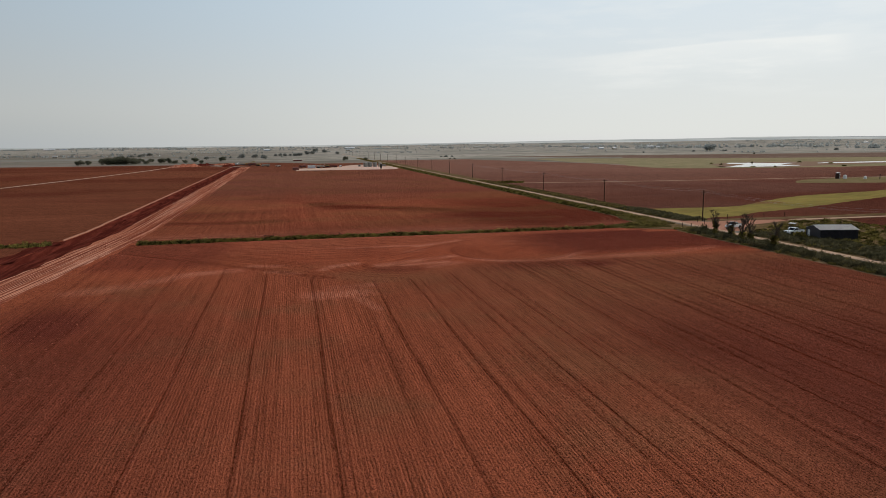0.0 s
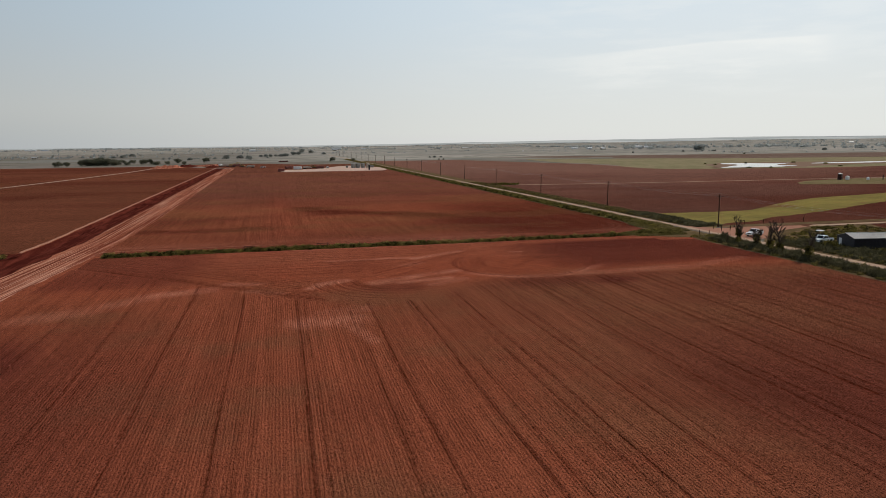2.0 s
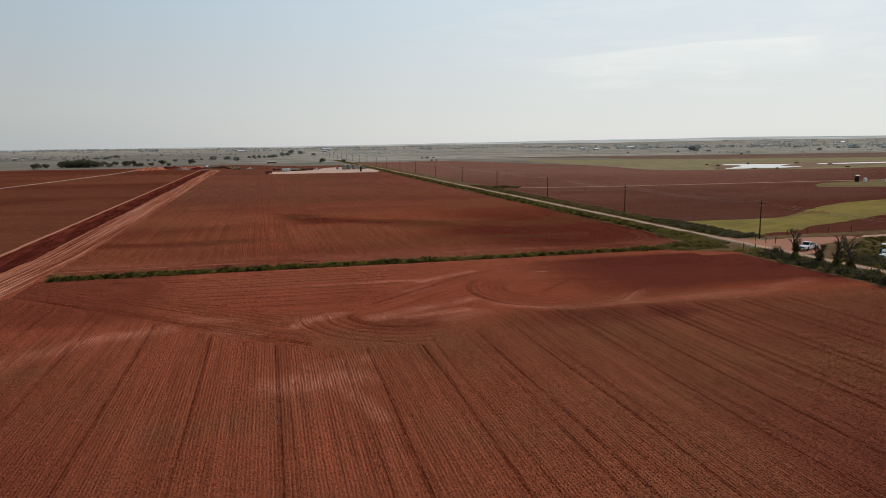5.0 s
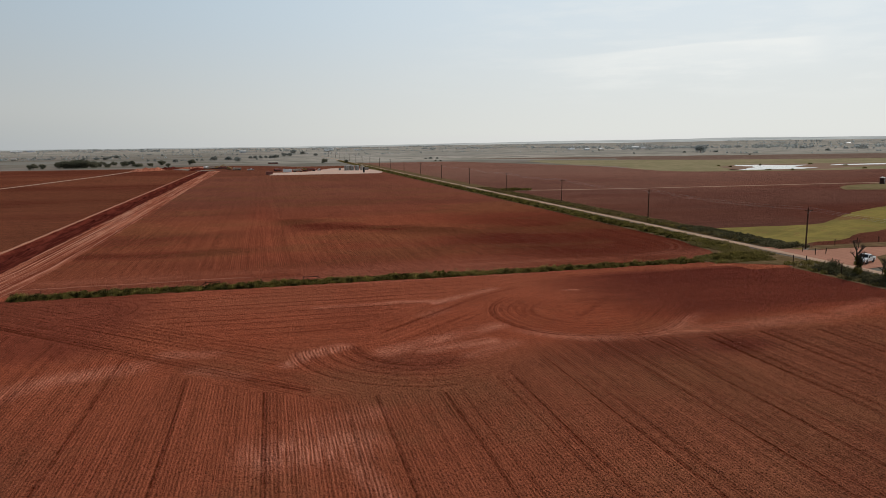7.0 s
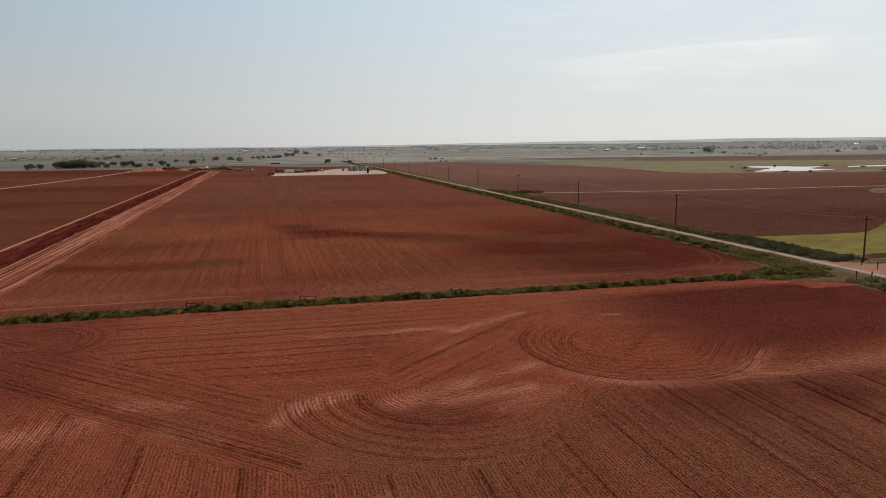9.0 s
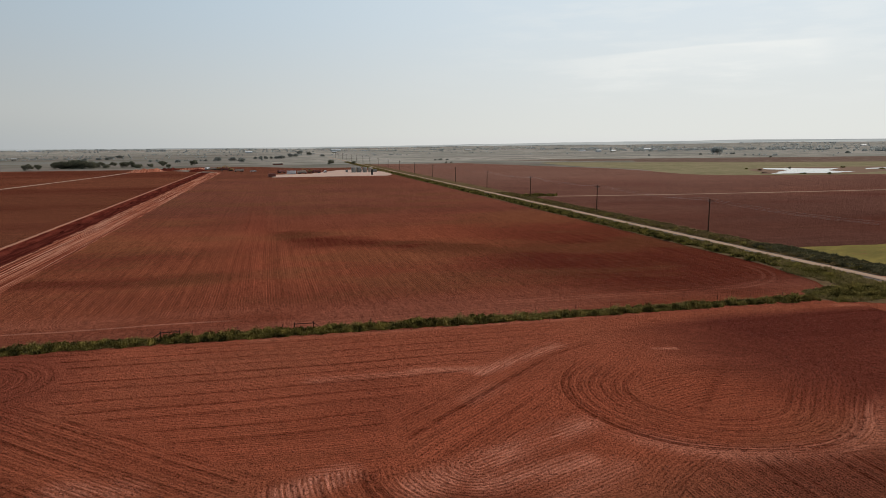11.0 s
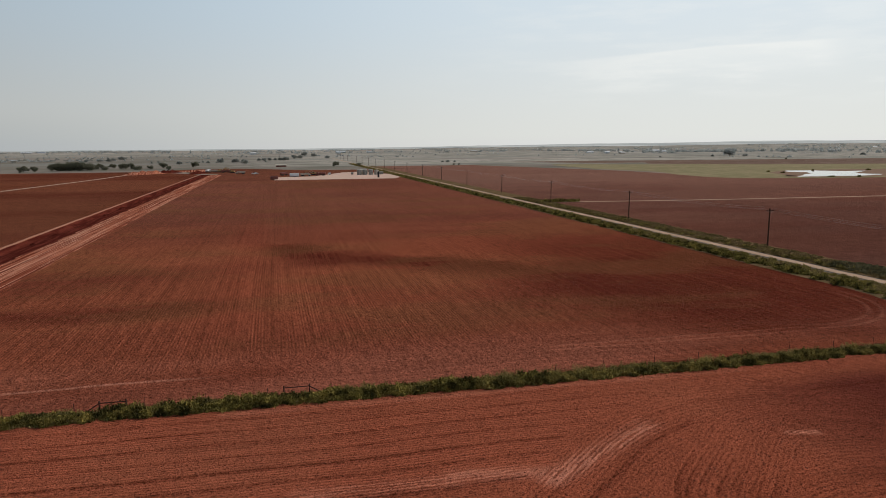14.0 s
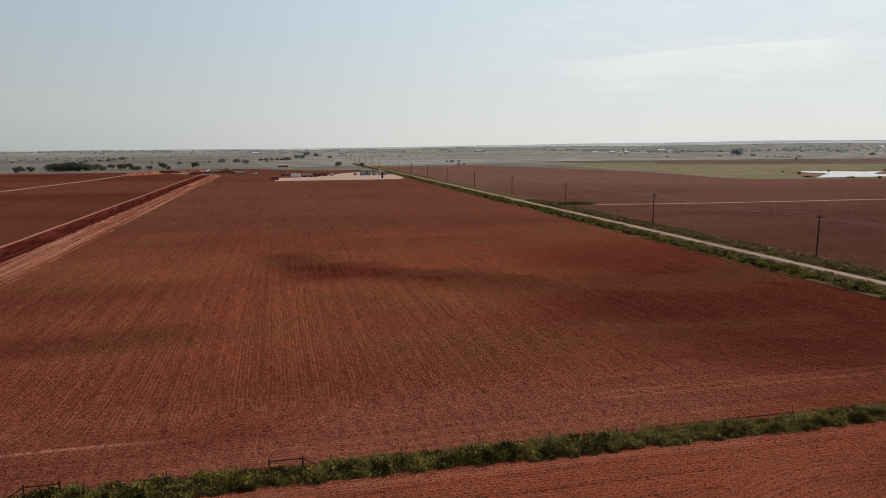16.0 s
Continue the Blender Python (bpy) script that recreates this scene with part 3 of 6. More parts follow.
def sheet(name, outline, z, mat, label, category):
    """A flat piece of ground within an outline."""
    bm = bmesh.new()
    f = bm.faces.new([bm.verts.new((x, y, z)) for x, y in outline])
    if f.normal.z < 0 or sum(a[0] * b[1] - b[0] * a[1] for a, b in zip(outline, outline[1:] + outline[:1])) < 0:
        f.normal_flip()
    bmesh.ops.triangulate(bm, faces=[f])
    return tagged(part(name, bm, mat), label, category, kind="structure")


def ribbon(name, left, right, z, mat, label, category, crown=0.0, spine=lambda y: 0.0):
    """A strip between two lines of as many points, raised along its middle by crown; spine tells how far it bears off."""
    bm = bmesh.new()
    rows = []
    for (ax, ay), (bx, by) in zip(left, right):
        rows.append([bm.verts.new((ax + (bx - ax) * t, ay + (by - ay) * t, z + crown * (1 - (2 * t - 1) ** 2))) for t in (0, 0.25, 0.5, 0.75, 1)])
    for a, b in zip(rows, rows[1:]):
        for i in range(4):
            f = bm.faces.new((a[i], a[i + 1], b[i + 1], b[i]))
            f.normal_update()
            if f.normal.z < 0:
                f.normal_flip()
    ob = tagged(part(name, bm, mat), label, category, kind="structure")
    ob.data.attributes.new("across", "FLOAT", "POINT").data.foreach_set("value", [v.co.x - spine(v.co.y) for v in ob.data.vertices])
    ob.data.attributes.new("along", "FLOAT", "POINT").data.foreach_set("value", [p[1] for p in left for _ in range(5)])
    return ob


# ---- the ground ----
TR_L0, TR_L1, TR_R1, TR_R0 = -56.4, -55.4, -49.0, -47.6   # lips and floor of the pipeline cut
TR_S, TR_N = 20.0, 770.0


def bend(y):
    """The pipeline and its haul road bear off to the west in the south."""
    return -0.052 * max(0, 215 - max(y, 20)) - 0.00012 * max(0, 215 - max(y, 20)) ** 2


def lift(x, y):
    """Height of the far country: flat near, low swells and a ridge in the east."""
    d = math.hypot(x, y)
    k = min(max((d - 1500) / 2500, 0), 1)
    swell = 6 * noise.noise(Vector((x / 900, y / 900, 2))) + 3 * noise.noise(Vector((x / 300, y / 300, 5)))
    az = math.degrees(math.atan2(x, y))
    east = min(max((az - 5) / 35, 0), 1)
    ridge = east * 24 * min(max((d - 2600) / 1900, 0), 1) ** 1.5
    return k * swell * 0.7 + ridge


def make_ground():
    xs = sorted({-4700, -4000, -3300, -2600, -2000, -1500, -1100, -800, -500, -300, -180, -110, -75, TR_L0, TR_L1, TR_R1, TR_R0, -30, 0, 40, 80, 110, 160, 220,
                 300, 420, 560, 720, 900, *range(1100, 4701, 180)})
    ys = sorted({-600, -200, TR_S, TR_S + 3, *range(30, 770, 5), TR_N - 6, TR_N, 800, 900, 1000, 1150, 1300, *range(1480, 4701, 180)})
    bm = bmesh.new()
    grid = []
    for y in ys:
        row = []
        for x in xs:
            z = lift(x, y)
            px = x
            if TR_L1 <= x <= TR_R1 and TR_S + 2 < y < TR_N - 3:
                z = -1.1 + 0.35 * noise.noise(Vector((x, y / 4, 0)))
            if TR_L0 <= x <= TR_R0:
                px = x + bend(y) + 0.5 * noise.noise(Vector((x / 3, y / 9, 4)))
            row.append(bm.verts.new((px, y, z)))
        grid.append(row)
    for j in range(len(ys) - 1):
        for i in range(len(xs) - 1):
            f = bm.faces.new((grid[j][i], grid[j][i + 1], grid[j + 1][i + 1], grid[j + 1][i]))
            f.material_index = 1 if TR_L0 <= xs[i] and xs[i + 1] <= TR_R0 and TR_S <= ys[j] and ys[j + 1] <= TR_N else 0
            f.smooth = f.material_index == 0
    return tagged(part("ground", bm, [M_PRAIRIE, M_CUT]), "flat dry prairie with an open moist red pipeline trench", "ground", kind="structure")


def soil_cut():
    n = Net("moist_cut_soil")
    a, b = n.noise(0.5, 4, rough=0.7), n.noise(3.0, 4, rough=0.7)
    streak = n.noise(1.0, 4, vec=n.vec(n.x * 0.9, n.y * 0.06, 0.0))
    col = n.mix(n.ramp(streak, 0.4, 0.65), (0.064, 0.013, 0.009), (0.118, 0.027, 0.018))
    return n.done(n.scale_colour(col, 0.4 + 0.7 * a + 0.5 * b), 0.9, a * 0.4 + b * 0.1, 1.0, 1.0)


M_CUT = soil_cut()
make_ground()


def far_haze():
    """Hills lost in the haze, at the edge of sight; the haze's brightness is emission."""
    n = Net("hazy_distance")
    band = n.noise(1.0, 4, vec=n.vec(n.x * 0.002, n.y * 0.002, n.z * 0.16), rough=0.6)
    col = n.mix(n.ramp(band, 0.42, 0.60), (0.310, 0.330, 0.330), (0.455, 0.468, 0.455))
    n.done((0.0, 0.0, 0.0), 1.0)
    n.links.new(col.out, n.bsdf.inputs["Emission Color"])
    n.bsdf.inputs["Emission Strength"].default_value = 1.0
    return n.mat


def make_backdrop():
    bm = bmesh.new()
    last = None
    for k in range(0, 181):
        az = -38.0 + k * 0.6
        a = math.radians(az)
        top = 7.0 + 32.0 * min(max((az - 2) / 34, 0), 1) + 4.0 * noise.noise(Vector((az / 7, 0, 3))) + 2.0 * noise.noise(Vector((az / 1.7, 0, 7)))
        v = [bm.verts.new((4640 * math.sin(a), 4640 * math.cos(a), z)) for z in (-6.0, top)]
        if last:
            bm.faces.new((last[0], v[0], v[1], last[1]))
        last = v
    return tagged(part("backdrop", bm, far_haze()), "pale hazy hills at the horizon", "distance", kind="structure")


make_backdrop()

ROAD_X, HEDGE_Y = 116.5, 184.0
HEDGE_W, HEDGE_E = -36.0, 97.0


def line(ax, ay, bx, by, step=3.0):
    n = max(1, int(math.hypot(bx - ax, by - ay) / step))
    return [(ax + (bx - ax) * k / n, ay + (by - ay) * k / n) for k in range(n)]


field_1 = sheet("field_1", ragged(line(-40, -120, 106, -120, 20) + line(106, -120, 106, 174) + line(106, 174, 99, 183.6) + line(99, 183.6, -38, 187.0) + line(-38, 187, -44, 187) + line(-44, 187, -50, 80) + line(-50, 80, -62, -120), 0.5), 0.04, M_NEAR,
      "ploughed field of bare red soil with curving furrows", "field")
field_2 = sheet("field_2", ragged(line(-42, 186.5, 93, 185.6) + line(93, 185.6, 99.5, 189) + line(99.5, 189, 102.6, 195) + line(102.6, 195, 104, 205) + line(104, 205, 106.5, 216) + line(106.5, 216, 108, 850) + line(108, 850, 36, 856, 6) + line(36, 856, 2, 902, 6) + line(2, 902, -28, 930, 6) + line(-28, 930, -74, 930, 6) + line(-74, 930, -100, 900, 6) + line(-100, 900, -62, 800, 6) + line(-62, 800, -42, 775, 4) + line(-42, 775, -42, 186.5), 0.5), 0.03, M_NORTH,
      "drilled field of bare red soil with dark moist bands", "field")
sheet("field_3", ragged(line(-430, 60, -68.0, 60) + [(-57.3 + bend(y), y) for y in range(60, 770, 4)] + line(-57.3, 770, -110, 860, 6) + line(-110, 860, -330, 870, 8) + line(-330, 870, -430, 60, 20), 0.6), 0.03, M_WEST,
      "bare dark red field beside the pipeline cut", "field")
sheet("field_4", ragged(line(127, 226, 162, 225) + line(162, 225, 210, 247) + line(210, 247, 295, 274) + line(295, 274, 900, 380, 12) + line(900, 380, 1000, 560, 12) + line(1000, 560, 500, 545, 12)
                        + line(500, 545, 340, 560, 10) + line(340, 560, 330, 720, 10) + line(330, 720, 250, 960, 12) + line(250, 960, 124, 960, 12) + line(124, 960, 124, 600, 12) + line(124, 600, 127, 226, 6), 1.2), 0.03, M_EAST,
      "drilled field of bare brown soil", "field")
sheet("field_5", ragged(line(131, 195, 300, 193) + line(300, 193, 620, 230, 10) + line(620, 230, 520, 350, 10) + line(520, 350, 254, 256, 8) + line(254, 256, 172, 219) + line(172, 219, 144, 206) + line(144, 206, 131, 195), 0.8), 0.03, M_YARD,
      "narrow field of bare brown soil", "field")
sheet("field_6", ragged(line(440, 985, 1700, 900, 20) + line(1700, 900, 1700, 1010, 20) + line(1700, 1010, 300, 1110, 20) + line(300, 1110, 440, 985, 20), 3.0, 40), 0.05, M_FALLOW,
      "distant band of bare brown soil", "field")
sheet("crop_strip", ragged(curve_through([(121.5, 187), (134, 199), (144, 200), (158, 209), (172, 213), (210, 230), (256, 251), (360, 290), (520, 340)], 3)
                           + curve_through([(520, 385), (400, 330), (284, 283), (228, 267), (206, 257), (190, 247), (163, 230), (130, 231), (121.5, 231)], 3), 0.9), 0.06, M_LIME,
      "winding strip of bright yellow-green young crop", "crop")
sheet("pasture", ragged(curve_through([(330, 770), (345, 690), (330, 620), (335, 565), (390, 545), (520, 535), (800, 600), (1400, 640)], 10)
                        + curve_through([(1400, 860), (900, 840), (640, 850), (460, 900), (350, 940), (330, 770)], 10), 2.0, 25), 0.07, M_OLIVE,
      "olive green pasture round a pond", "pasture")
sheet("field_8", ragged(line(470, 920, 560, 850, 10) + line(560, 850, 760, 800, 10) + line(760, 800, 1500, 760, 10) + line(1500, 760, 1600, 1000, 10) + line(1600, 1000, 930, 985, 10) + line(930, 985, 760, 1080, 10) + line(760, 1080, 560, 1090, 10) + line(560, 1090, 470, 920, 10), 3.0, 30), 0.09, M_FALLOW,
      "strip of bare brown soil beyond the pasture", "field")
sheet("pasture", ragged(curve_through([(286, 345), (336, 332), (430, 335), (600, 360)], 6) + curve_through([(600, 388), (430, 382), (345, 379), (305, 366), (286, 345)], 6), 1.5, 12), 0.07, M_TANKGRASS,
      "patch of olive grass round a water tank", "pasture")


# ---- furrows: real ridges on the two nearest fields ----
def smooth(v, lo, hi):
    t = np.clip((v - lo) / (hi - lo), 0, 1)
    return t * t * (3 - 2 * t)


EDGE_X = (-60, -40, -30, -21, -13.6, -7.9, -4.1, 1.3, 6.1, 8.8, 15.6, 20.4, 26.3, 34.4, 40, 44.5, 50.7, 57, 64.6, 77, 106)
EDGE_Y = (170, 168, 160, 152, 144.5, 137.5, 134.5, 129.1, 127.1, 124.2, 124.3, 123.2, 125.5, 130.9, 135.5, 137.2, 135.6, 134.2, 134.2, 133, 131)


def plough_end(x):
    """Where the long rows stop and the headland begins."""
    return np.interp(x, EDGE_X, EDGE_Y) + 0.35 * np.sin(x * 1.9) + 0.25 * np.sin(x * 4.3)


def near_line(x, y, ax, ay, bx, by):
    """Distance from a stretch of a line."""
    dx, dy = bx - ax, by - ay
    t = np.clip(((x - ax) * dx + (y - ay) * dy) / (dx * dx + dy * dy), 0, 1)
    return np.hypot(x - ax - t * dx, y - ay - t * dy)


def smear(x, y, ax, ay, bx, by, width, strength=1.0):
    """A soft-edged streak: strongest in its middle."""
    return strength * smooth(near_line(x, y, ax, ay, bx, by), width, width * 0.15)


def dryness(x, y):
    """Pale scraped crusts on the near field."""
    marks = [smear(x, y, 4.5, 113.5, 10, 113.5, 5.0, 0.75), smear(x, y, 10, 112, 12.5, 102, 1.5, 0.6), smear(x, y, 8, 118.5, 13.8, 119.5, 3.0, 0.4),
             smear(x, y, -24.8, 132, -20, 137, 3.6, 0.55), smear(x, y, -20, 138, -11, 140.6, 3.4, 0.7), smear(x, y, -36, 125, -27, 130, 4.5, 0.35),
             smear(x, y, 6.2, 136.6, 8.5, 139.5, 1.8, 1.0), smear(x, y, 8.5, 140, 12.8, 142.2, 2.4, 1.05), smear(x, y, -7.8, 144.6, -2.9, 143.4, 2.4, 0.6),
             smear(x, y, -4, 137.5, 1, 134, 2.0, 0.35), smear(x, y, 18, 138.6, 34.5, 146.5, 2.8, 0.75), smear(x, y, 23, 138.0, 31.5, 139.5, 2.4, 0.75),
             smear(x, y, 27.8, 134.5, 34, 138.0, 2.2, 0.4), smear(x, y, 11.5, 164.2, 23, 164, 1.6, 0.6), smear(x, y, 23, 164.6, 31, 163.4, 1.6, 0.75),
             smear(x, y, 30, 162.4, 42, 169.8, 1.9, 1.0), smear(x, y, 26.5, 154.5, 30, 157.5, 2.2, 0.3), smear(x, y, 57, 137.2, 80, 138.0, 3.6, 0.38),
             smear(x, y, 80, 137, 98, 144, 3.0, 0.3), smear(x, y, 53, 165.4, 55.5, 164.8, 0.7, 0.8), smear(x, y, 92, 178.6, 106, 175.4, 1.4, 0.5),
             smear(x, y, 5, 181.4, 60, 181.2, 1.0, 0.35)]
    r = near_line(x, y, *OVAL)
    south = smooth(y - 0.03 * (x - 50.0), 146.0, 141.0)
    marks.append(0.55 * smooth(np.abs(r - 14.6), 2.4, 0.4) * south)
    return np.maximum.reduce(marks)


def damp_and_dimmed(x, y):
    """Dark red damp ground, with lens and backlight dimming painted in as well."""
    wave = 3.5 * np.sin(x / 9.0 + 1.0) + 2.5 * np.sin(y / 7.0 + x / 17.0)
    return np.clip(np.maximum.reduce([
        0.88 * smooth(x + wave, 48.0, 74.0) * smooth(y + 0.5 * wave, 136.5, 148.0) * smooth(y, 179.0, 174.0),
        0.75 * smooth(np.hypot((x - 60.5) / 1.9, y - 130.3 + 0.2 * wave), 4.5, 1.0),
        0.95 * smooth(np.hypot(x + 33.5 + 0.3 * wave, (y - 102.0) / 2.0), 11.0, 2.0),
        # lens falloff in the south-west, painted as darker soil
        0.7 * smooth(x, 2.0, -30.0) * smooth(y, 140.0, 85.0),
        0.55 * smooth(x + 0.6 * wave, -10.0, -22.0) * smooth(y, 142.0, 150.0),
        0.8 * smooth(x + 0.5 * wave, 30.0, 54.0) * smooth(y, 112.0, 66.0),
        # backlit dimming in the south-east, painted as darker soil
        0.5 * smooth(x + wave, 60.0, 94.0) * smooth(y, 133.0, 118.0),
        0.5 * smooth(x + wave, 34.0, 46.0) * smooth(x + wave, 76.0, 60.0) * smooth(y + 0.4 * wave, 138.5, 134.0) * smooth(y, 125.0, 131.0),
        0.45 * smooth(np.hypot((x - 21.0) / 1.5, y - 134.0), 6.0, 1.5)]), 0, 1)


TRAMS = [(-46.0, 0.5), (-38.0, 0.6), (-29.6, 0.6), (-21.3, 0.65), (-13.1, 1.0), (-4.9, 1.0), (3.3, 1.0), (4.4, 0.45), (11.0, 0.5), (14.0, 0.95), (20.9, 1.0), (22.8, 0.6), (27.6, 0.7), (29.4, 1.0),
         (35.2, 1.0), (36.9, 0.7), (44.4, 1.0), (46.0, 0.6), (50.4, 1.0), (52.4, 0.7), (58.6, 1.0), (60.3, 0.7), (66.8, 0.9), (68.5, 0.7), (74.8, 0.9), (76.6, 0.6), (83.0, 0.8), (91.0, 0.8), (99.0, 0.7)]
OVAL = (50.0, 151.0, 56.0, 157.0)      # the spine of the large turning loop


def furrows(px, py, height, keep, mat, parent, label, state):
    """A sheet of ridges from a grid of places; keep tells which cells are wanted, state what the soil is like."""
    h, w = px.shape
    idx = np.arange(h * w).reshape(h, w)
    quads = np.stack([idx[:-1, :-1], idx[:-1, 1:], idx[1:, 1:], idx[1:, :-1]], -1)[keep(px[:-1, :-1], py[:-1, :-1])]
    used, where = np.unique(quads, return_inverse=True)
    co = np.stack([px, py, height], -1).reshape(-1, 3)[used]
    me = bpy.data.meshes.new("furrow_rows")
    me.vertices.add(len(used))
    me.vertices.foreach_set("co", co.reshape(-1))
    me.loops.add(len(quads) * 4)
    me.loops.foreach_set("vertex_index", where.reshape(-1).astype(np.int32))
    me.polygons.add(len(quads))
    me.polygons.foreach_set("loop_start", np.arange(len(quads)) * 4)
    me.update(calc_edges=True)
    for key, value in state.items():
        me.attributes.new(key, "FLOAT", "POINT").data.foreach_set("value", np.broadcast_to(value, px.shape).reshape(-1)[used].astype(np.float32))
    me.materials.append(mat)
    ob = new("furrow_rows", me)
    ob.parent = parent
    return tagged(ob, label, kind="stuff")


def drift(rng, n_along, n_across, reach):
    """Uneven strength along each row, changing slowly."""
    v = rng.normal(size=(n_along, n_across))
    k = np.ones(reach) / reach
    return np.apply_along_axis(lambda c: np.convolve(c, k, "same"), 0, v) * math.sqrt(reach)


def make_furrows():
    rng = np.random.default_rng(91)
    # long rows to the north, splayed a very little
    u, y = np.arange(-53.0, 106.0, 0.16), np.arange(22.0, 172.0, 1.2)
    U, Y = np.meshgrid(u, y)
    X = U + 0.012 * (Y - 95.0) * np.clip((U + 20) / 30, 0, 1.3)
    row = np.where(np.arange(len(u)) % 2, 1.0, -1.0) * rng.uniform(0.5, 1.2, len(u))
    Z = 0.085 + 0.006 * row[None, :] * (1 + 0.3 * drift(rng, len(y), len(u), 5))
    R = np.zeros_like(U)
    for at, deep in TRAMS:
        R = np.maximum(R, deep * np.exp(-((U - at - 0.12 * np.sin(Y / 9.0 + at)) / (0.30 if at > 56.0 else 0.20)) ** 2))
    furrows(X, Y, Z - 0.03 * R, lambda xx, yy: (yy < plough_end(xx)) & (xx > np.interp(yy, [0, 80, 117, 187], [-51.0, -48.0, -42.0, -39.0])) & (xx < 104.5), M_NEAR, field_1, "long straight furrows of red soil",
            {"across": U / 0.32, "along": Y, "dry": dryness(X, Y), "moist": damp_and_dimmed(X, Y), "rut": R, "cross_rows": 0.0, "calm": 0.0})

    # the headland: rows along the hedge, slanting passes in the west, a swirl, a diagonal band and a wide loop
    x, y = np.arange(-40.0, 105.0, 0.18), np.arange(121.0, 183.6, 0.18)
    X, Y = np.meshgrid(x, y)
    warp = 0.18 * np.sin(X / 7.0) + 0.12 * np.sin(X / 3.1 + Y / 5.0)
    across, along = Y + 0.008 * X + warp, X.copy()
    R = np.zeros_like(X)

    def lay(where, a, b):
        np.copyto(across, a, where=where)
        np.copyto(along, b, where=where)
        np.copyto(R, 0.0, where=where)

    def score(where, distance, width, deep):
        np.copyto(R, np.maximum(R, deep * np.exp(-(distance / width) ** 2)), where=where)
    everywhere = np.ones_like(X, bool)
    for at, deep in ((180.3, 0.5), (177.6, 0.7), (174.9, 0.8), (172.2, 0.6), (169.4, 0.9), (166.9, 0.7), (163.2, 0.8), (160.1, 0.9), (157.6, 0.7), (154.0, 0.7), (151.1, 0.6)):
        score(everywhere, across - at, 0.26, deep)
    # diagonal band between the headland rows and the loop
    s = -0.67 * (X - 24.0) + 0.74 * (Y - 152.0) + 0.02 * (X - 36.0) ** 2 * (X > 36.0)
    q = 0.74 * (X - 24.0) + 0.67 * (Y - 152.0)
    band = (s < 5.0 + 0.8 * np.sin(q * 1.7)) & (X > 18.0)
    lay(band, s + 0.15 * np.sin(q / 4.0), q)
    score(band, s, 0.35, 0.9)
    score(band, s + 4.6, 0.3, 0.55)
    score(band, s - 2.6, 0.25, 0.4)
    # fine rows east of the loop
    east = (X > 62.0) & (near_line(X, Y, *OVAL) > 15.0)
    lay(east, Y + 0.004 * np.maximum(X - 60.0, 0) ** 1.5, X)
    score(east, Y - 173.8 - 0.02 * (X - 62.0), 0.3, 0.7)
    # slanting passes
    w, p = (X + 22.0) * 0.68 + (Y - 157.0) * 0.73, (X + 22.0) * 0.73 - (Y - 157.0) * 0.68
    slant = (w < 9.6 + 0.5 * np.sin(p * 0.9)) & (X < 8.6)
    lay(slant, w + 0.1 * np.sin(p / 6.0), p)
    for at, deep in ((-1.9, 1.0), (-1.2, 0.9), (-0.4, 0.8), (1.2, 0.5), (3.4, 0.7), (4.6, 0.5), (6.3, 0.6), (7.6, 0.8), (8.8, 0.7)):
        score(slant, w - at - 0.008 * p, 0.22, deep)
    # small turn at the western end
    r = np.hypot(X + 24.0, Y - 171.5)
    turn = (r > 2.5) & (r < 9.2) & (X > -26.0) & (Y > 164.0)
    lay(turn, r, np.arctan2(Y - 171.5, X + 24.0) * 6.0)
    for at in (4.2, 5.6, 7.0, 8.4):
        score(turn, r - at, 0.25, 0.55)
    # the swirl where the tractor came about, running out to the east
    r = near_line(X, Y, 23.0, 141.0, 37.0, 147.0)
    swirl = (r < 17.6) & (X < 35.0) & (Y < 142.6 + 0.46 * np.maximum(X - 23.0, 0)) & (Y > 121.0)
    lay(swirl, r, np.where(X < 23.0, np.arctan2(Y - 141.0, X - 23.0) * 12.0, X - 60.0))
    for at, deep in ((8.9, 1.0), (8.2, 0.6), (10.6, 0.5), (12.2, 0.6), (14.1, 0.5), (15.8, 0.6)):
        score(swirl, r - at, 0.24, deep * np.clip((32.0 - X) / 9.0, 0, 1))
    spent = swirl * smooth(X, 23.0, 33.0)
    # the wide loop
    r = near_line(X, Y, *OVAL) + 0.12 * np.sin(X / 2.3)
    ang = np.arctan2(Y - 154.0, X - 53.0)
    loop = (r > 6.8) & (r < 15.2)
    lay(loop, r, ang * 12.0)
    fade = 0.25 + 0.75 * smooth(0.5 * (X - 53.0) + 0.87 * (Y - 154.0), 6.0, -4.0)
    for at, deep in ((14.0, 1.0), (13.3, 0.8), (12.3, 0.5), (11.2, 0.5), (10.0, 0.45), (8.8, 0.5), (7.7, 0.7), (7.0, 0.95)):
        score(loop, r - at, 0.24, deep * fade)
    inside = r <= 6.8
    score(inside, near_line(X, Y, 46.5, 146.2, 58.3, 158.8), 0.5, 0.5)
    score(everywhere, near_line(X, Y, 55.4, 164.7, 63.0, 159.6), 0.3, 0.5)
    bold = rng.uniform(0.45, 1.2, 4096)
    k = np.floor(across / 0.42).astype(int) % 4096
    calm = np.clip(np.maximum(smooth(X, 54.0, 63.0) * smooth(Y, 139.0, 144.0), smooth(0.5 * (X - 53.0) + 0.87 * (Y - 154.0), -5.0, 3.0) * smooth(X, 38.0, 46.0) * smooth(r, 16.0, 13.0)), 0, 1)
    calm = 0.8 * np.maximum(np.maximum(calm, spent), 0.7 * smooth(X, 30.0, 36.0) * smooth(Y, 136.0, 140.0) * (r > 15.2))
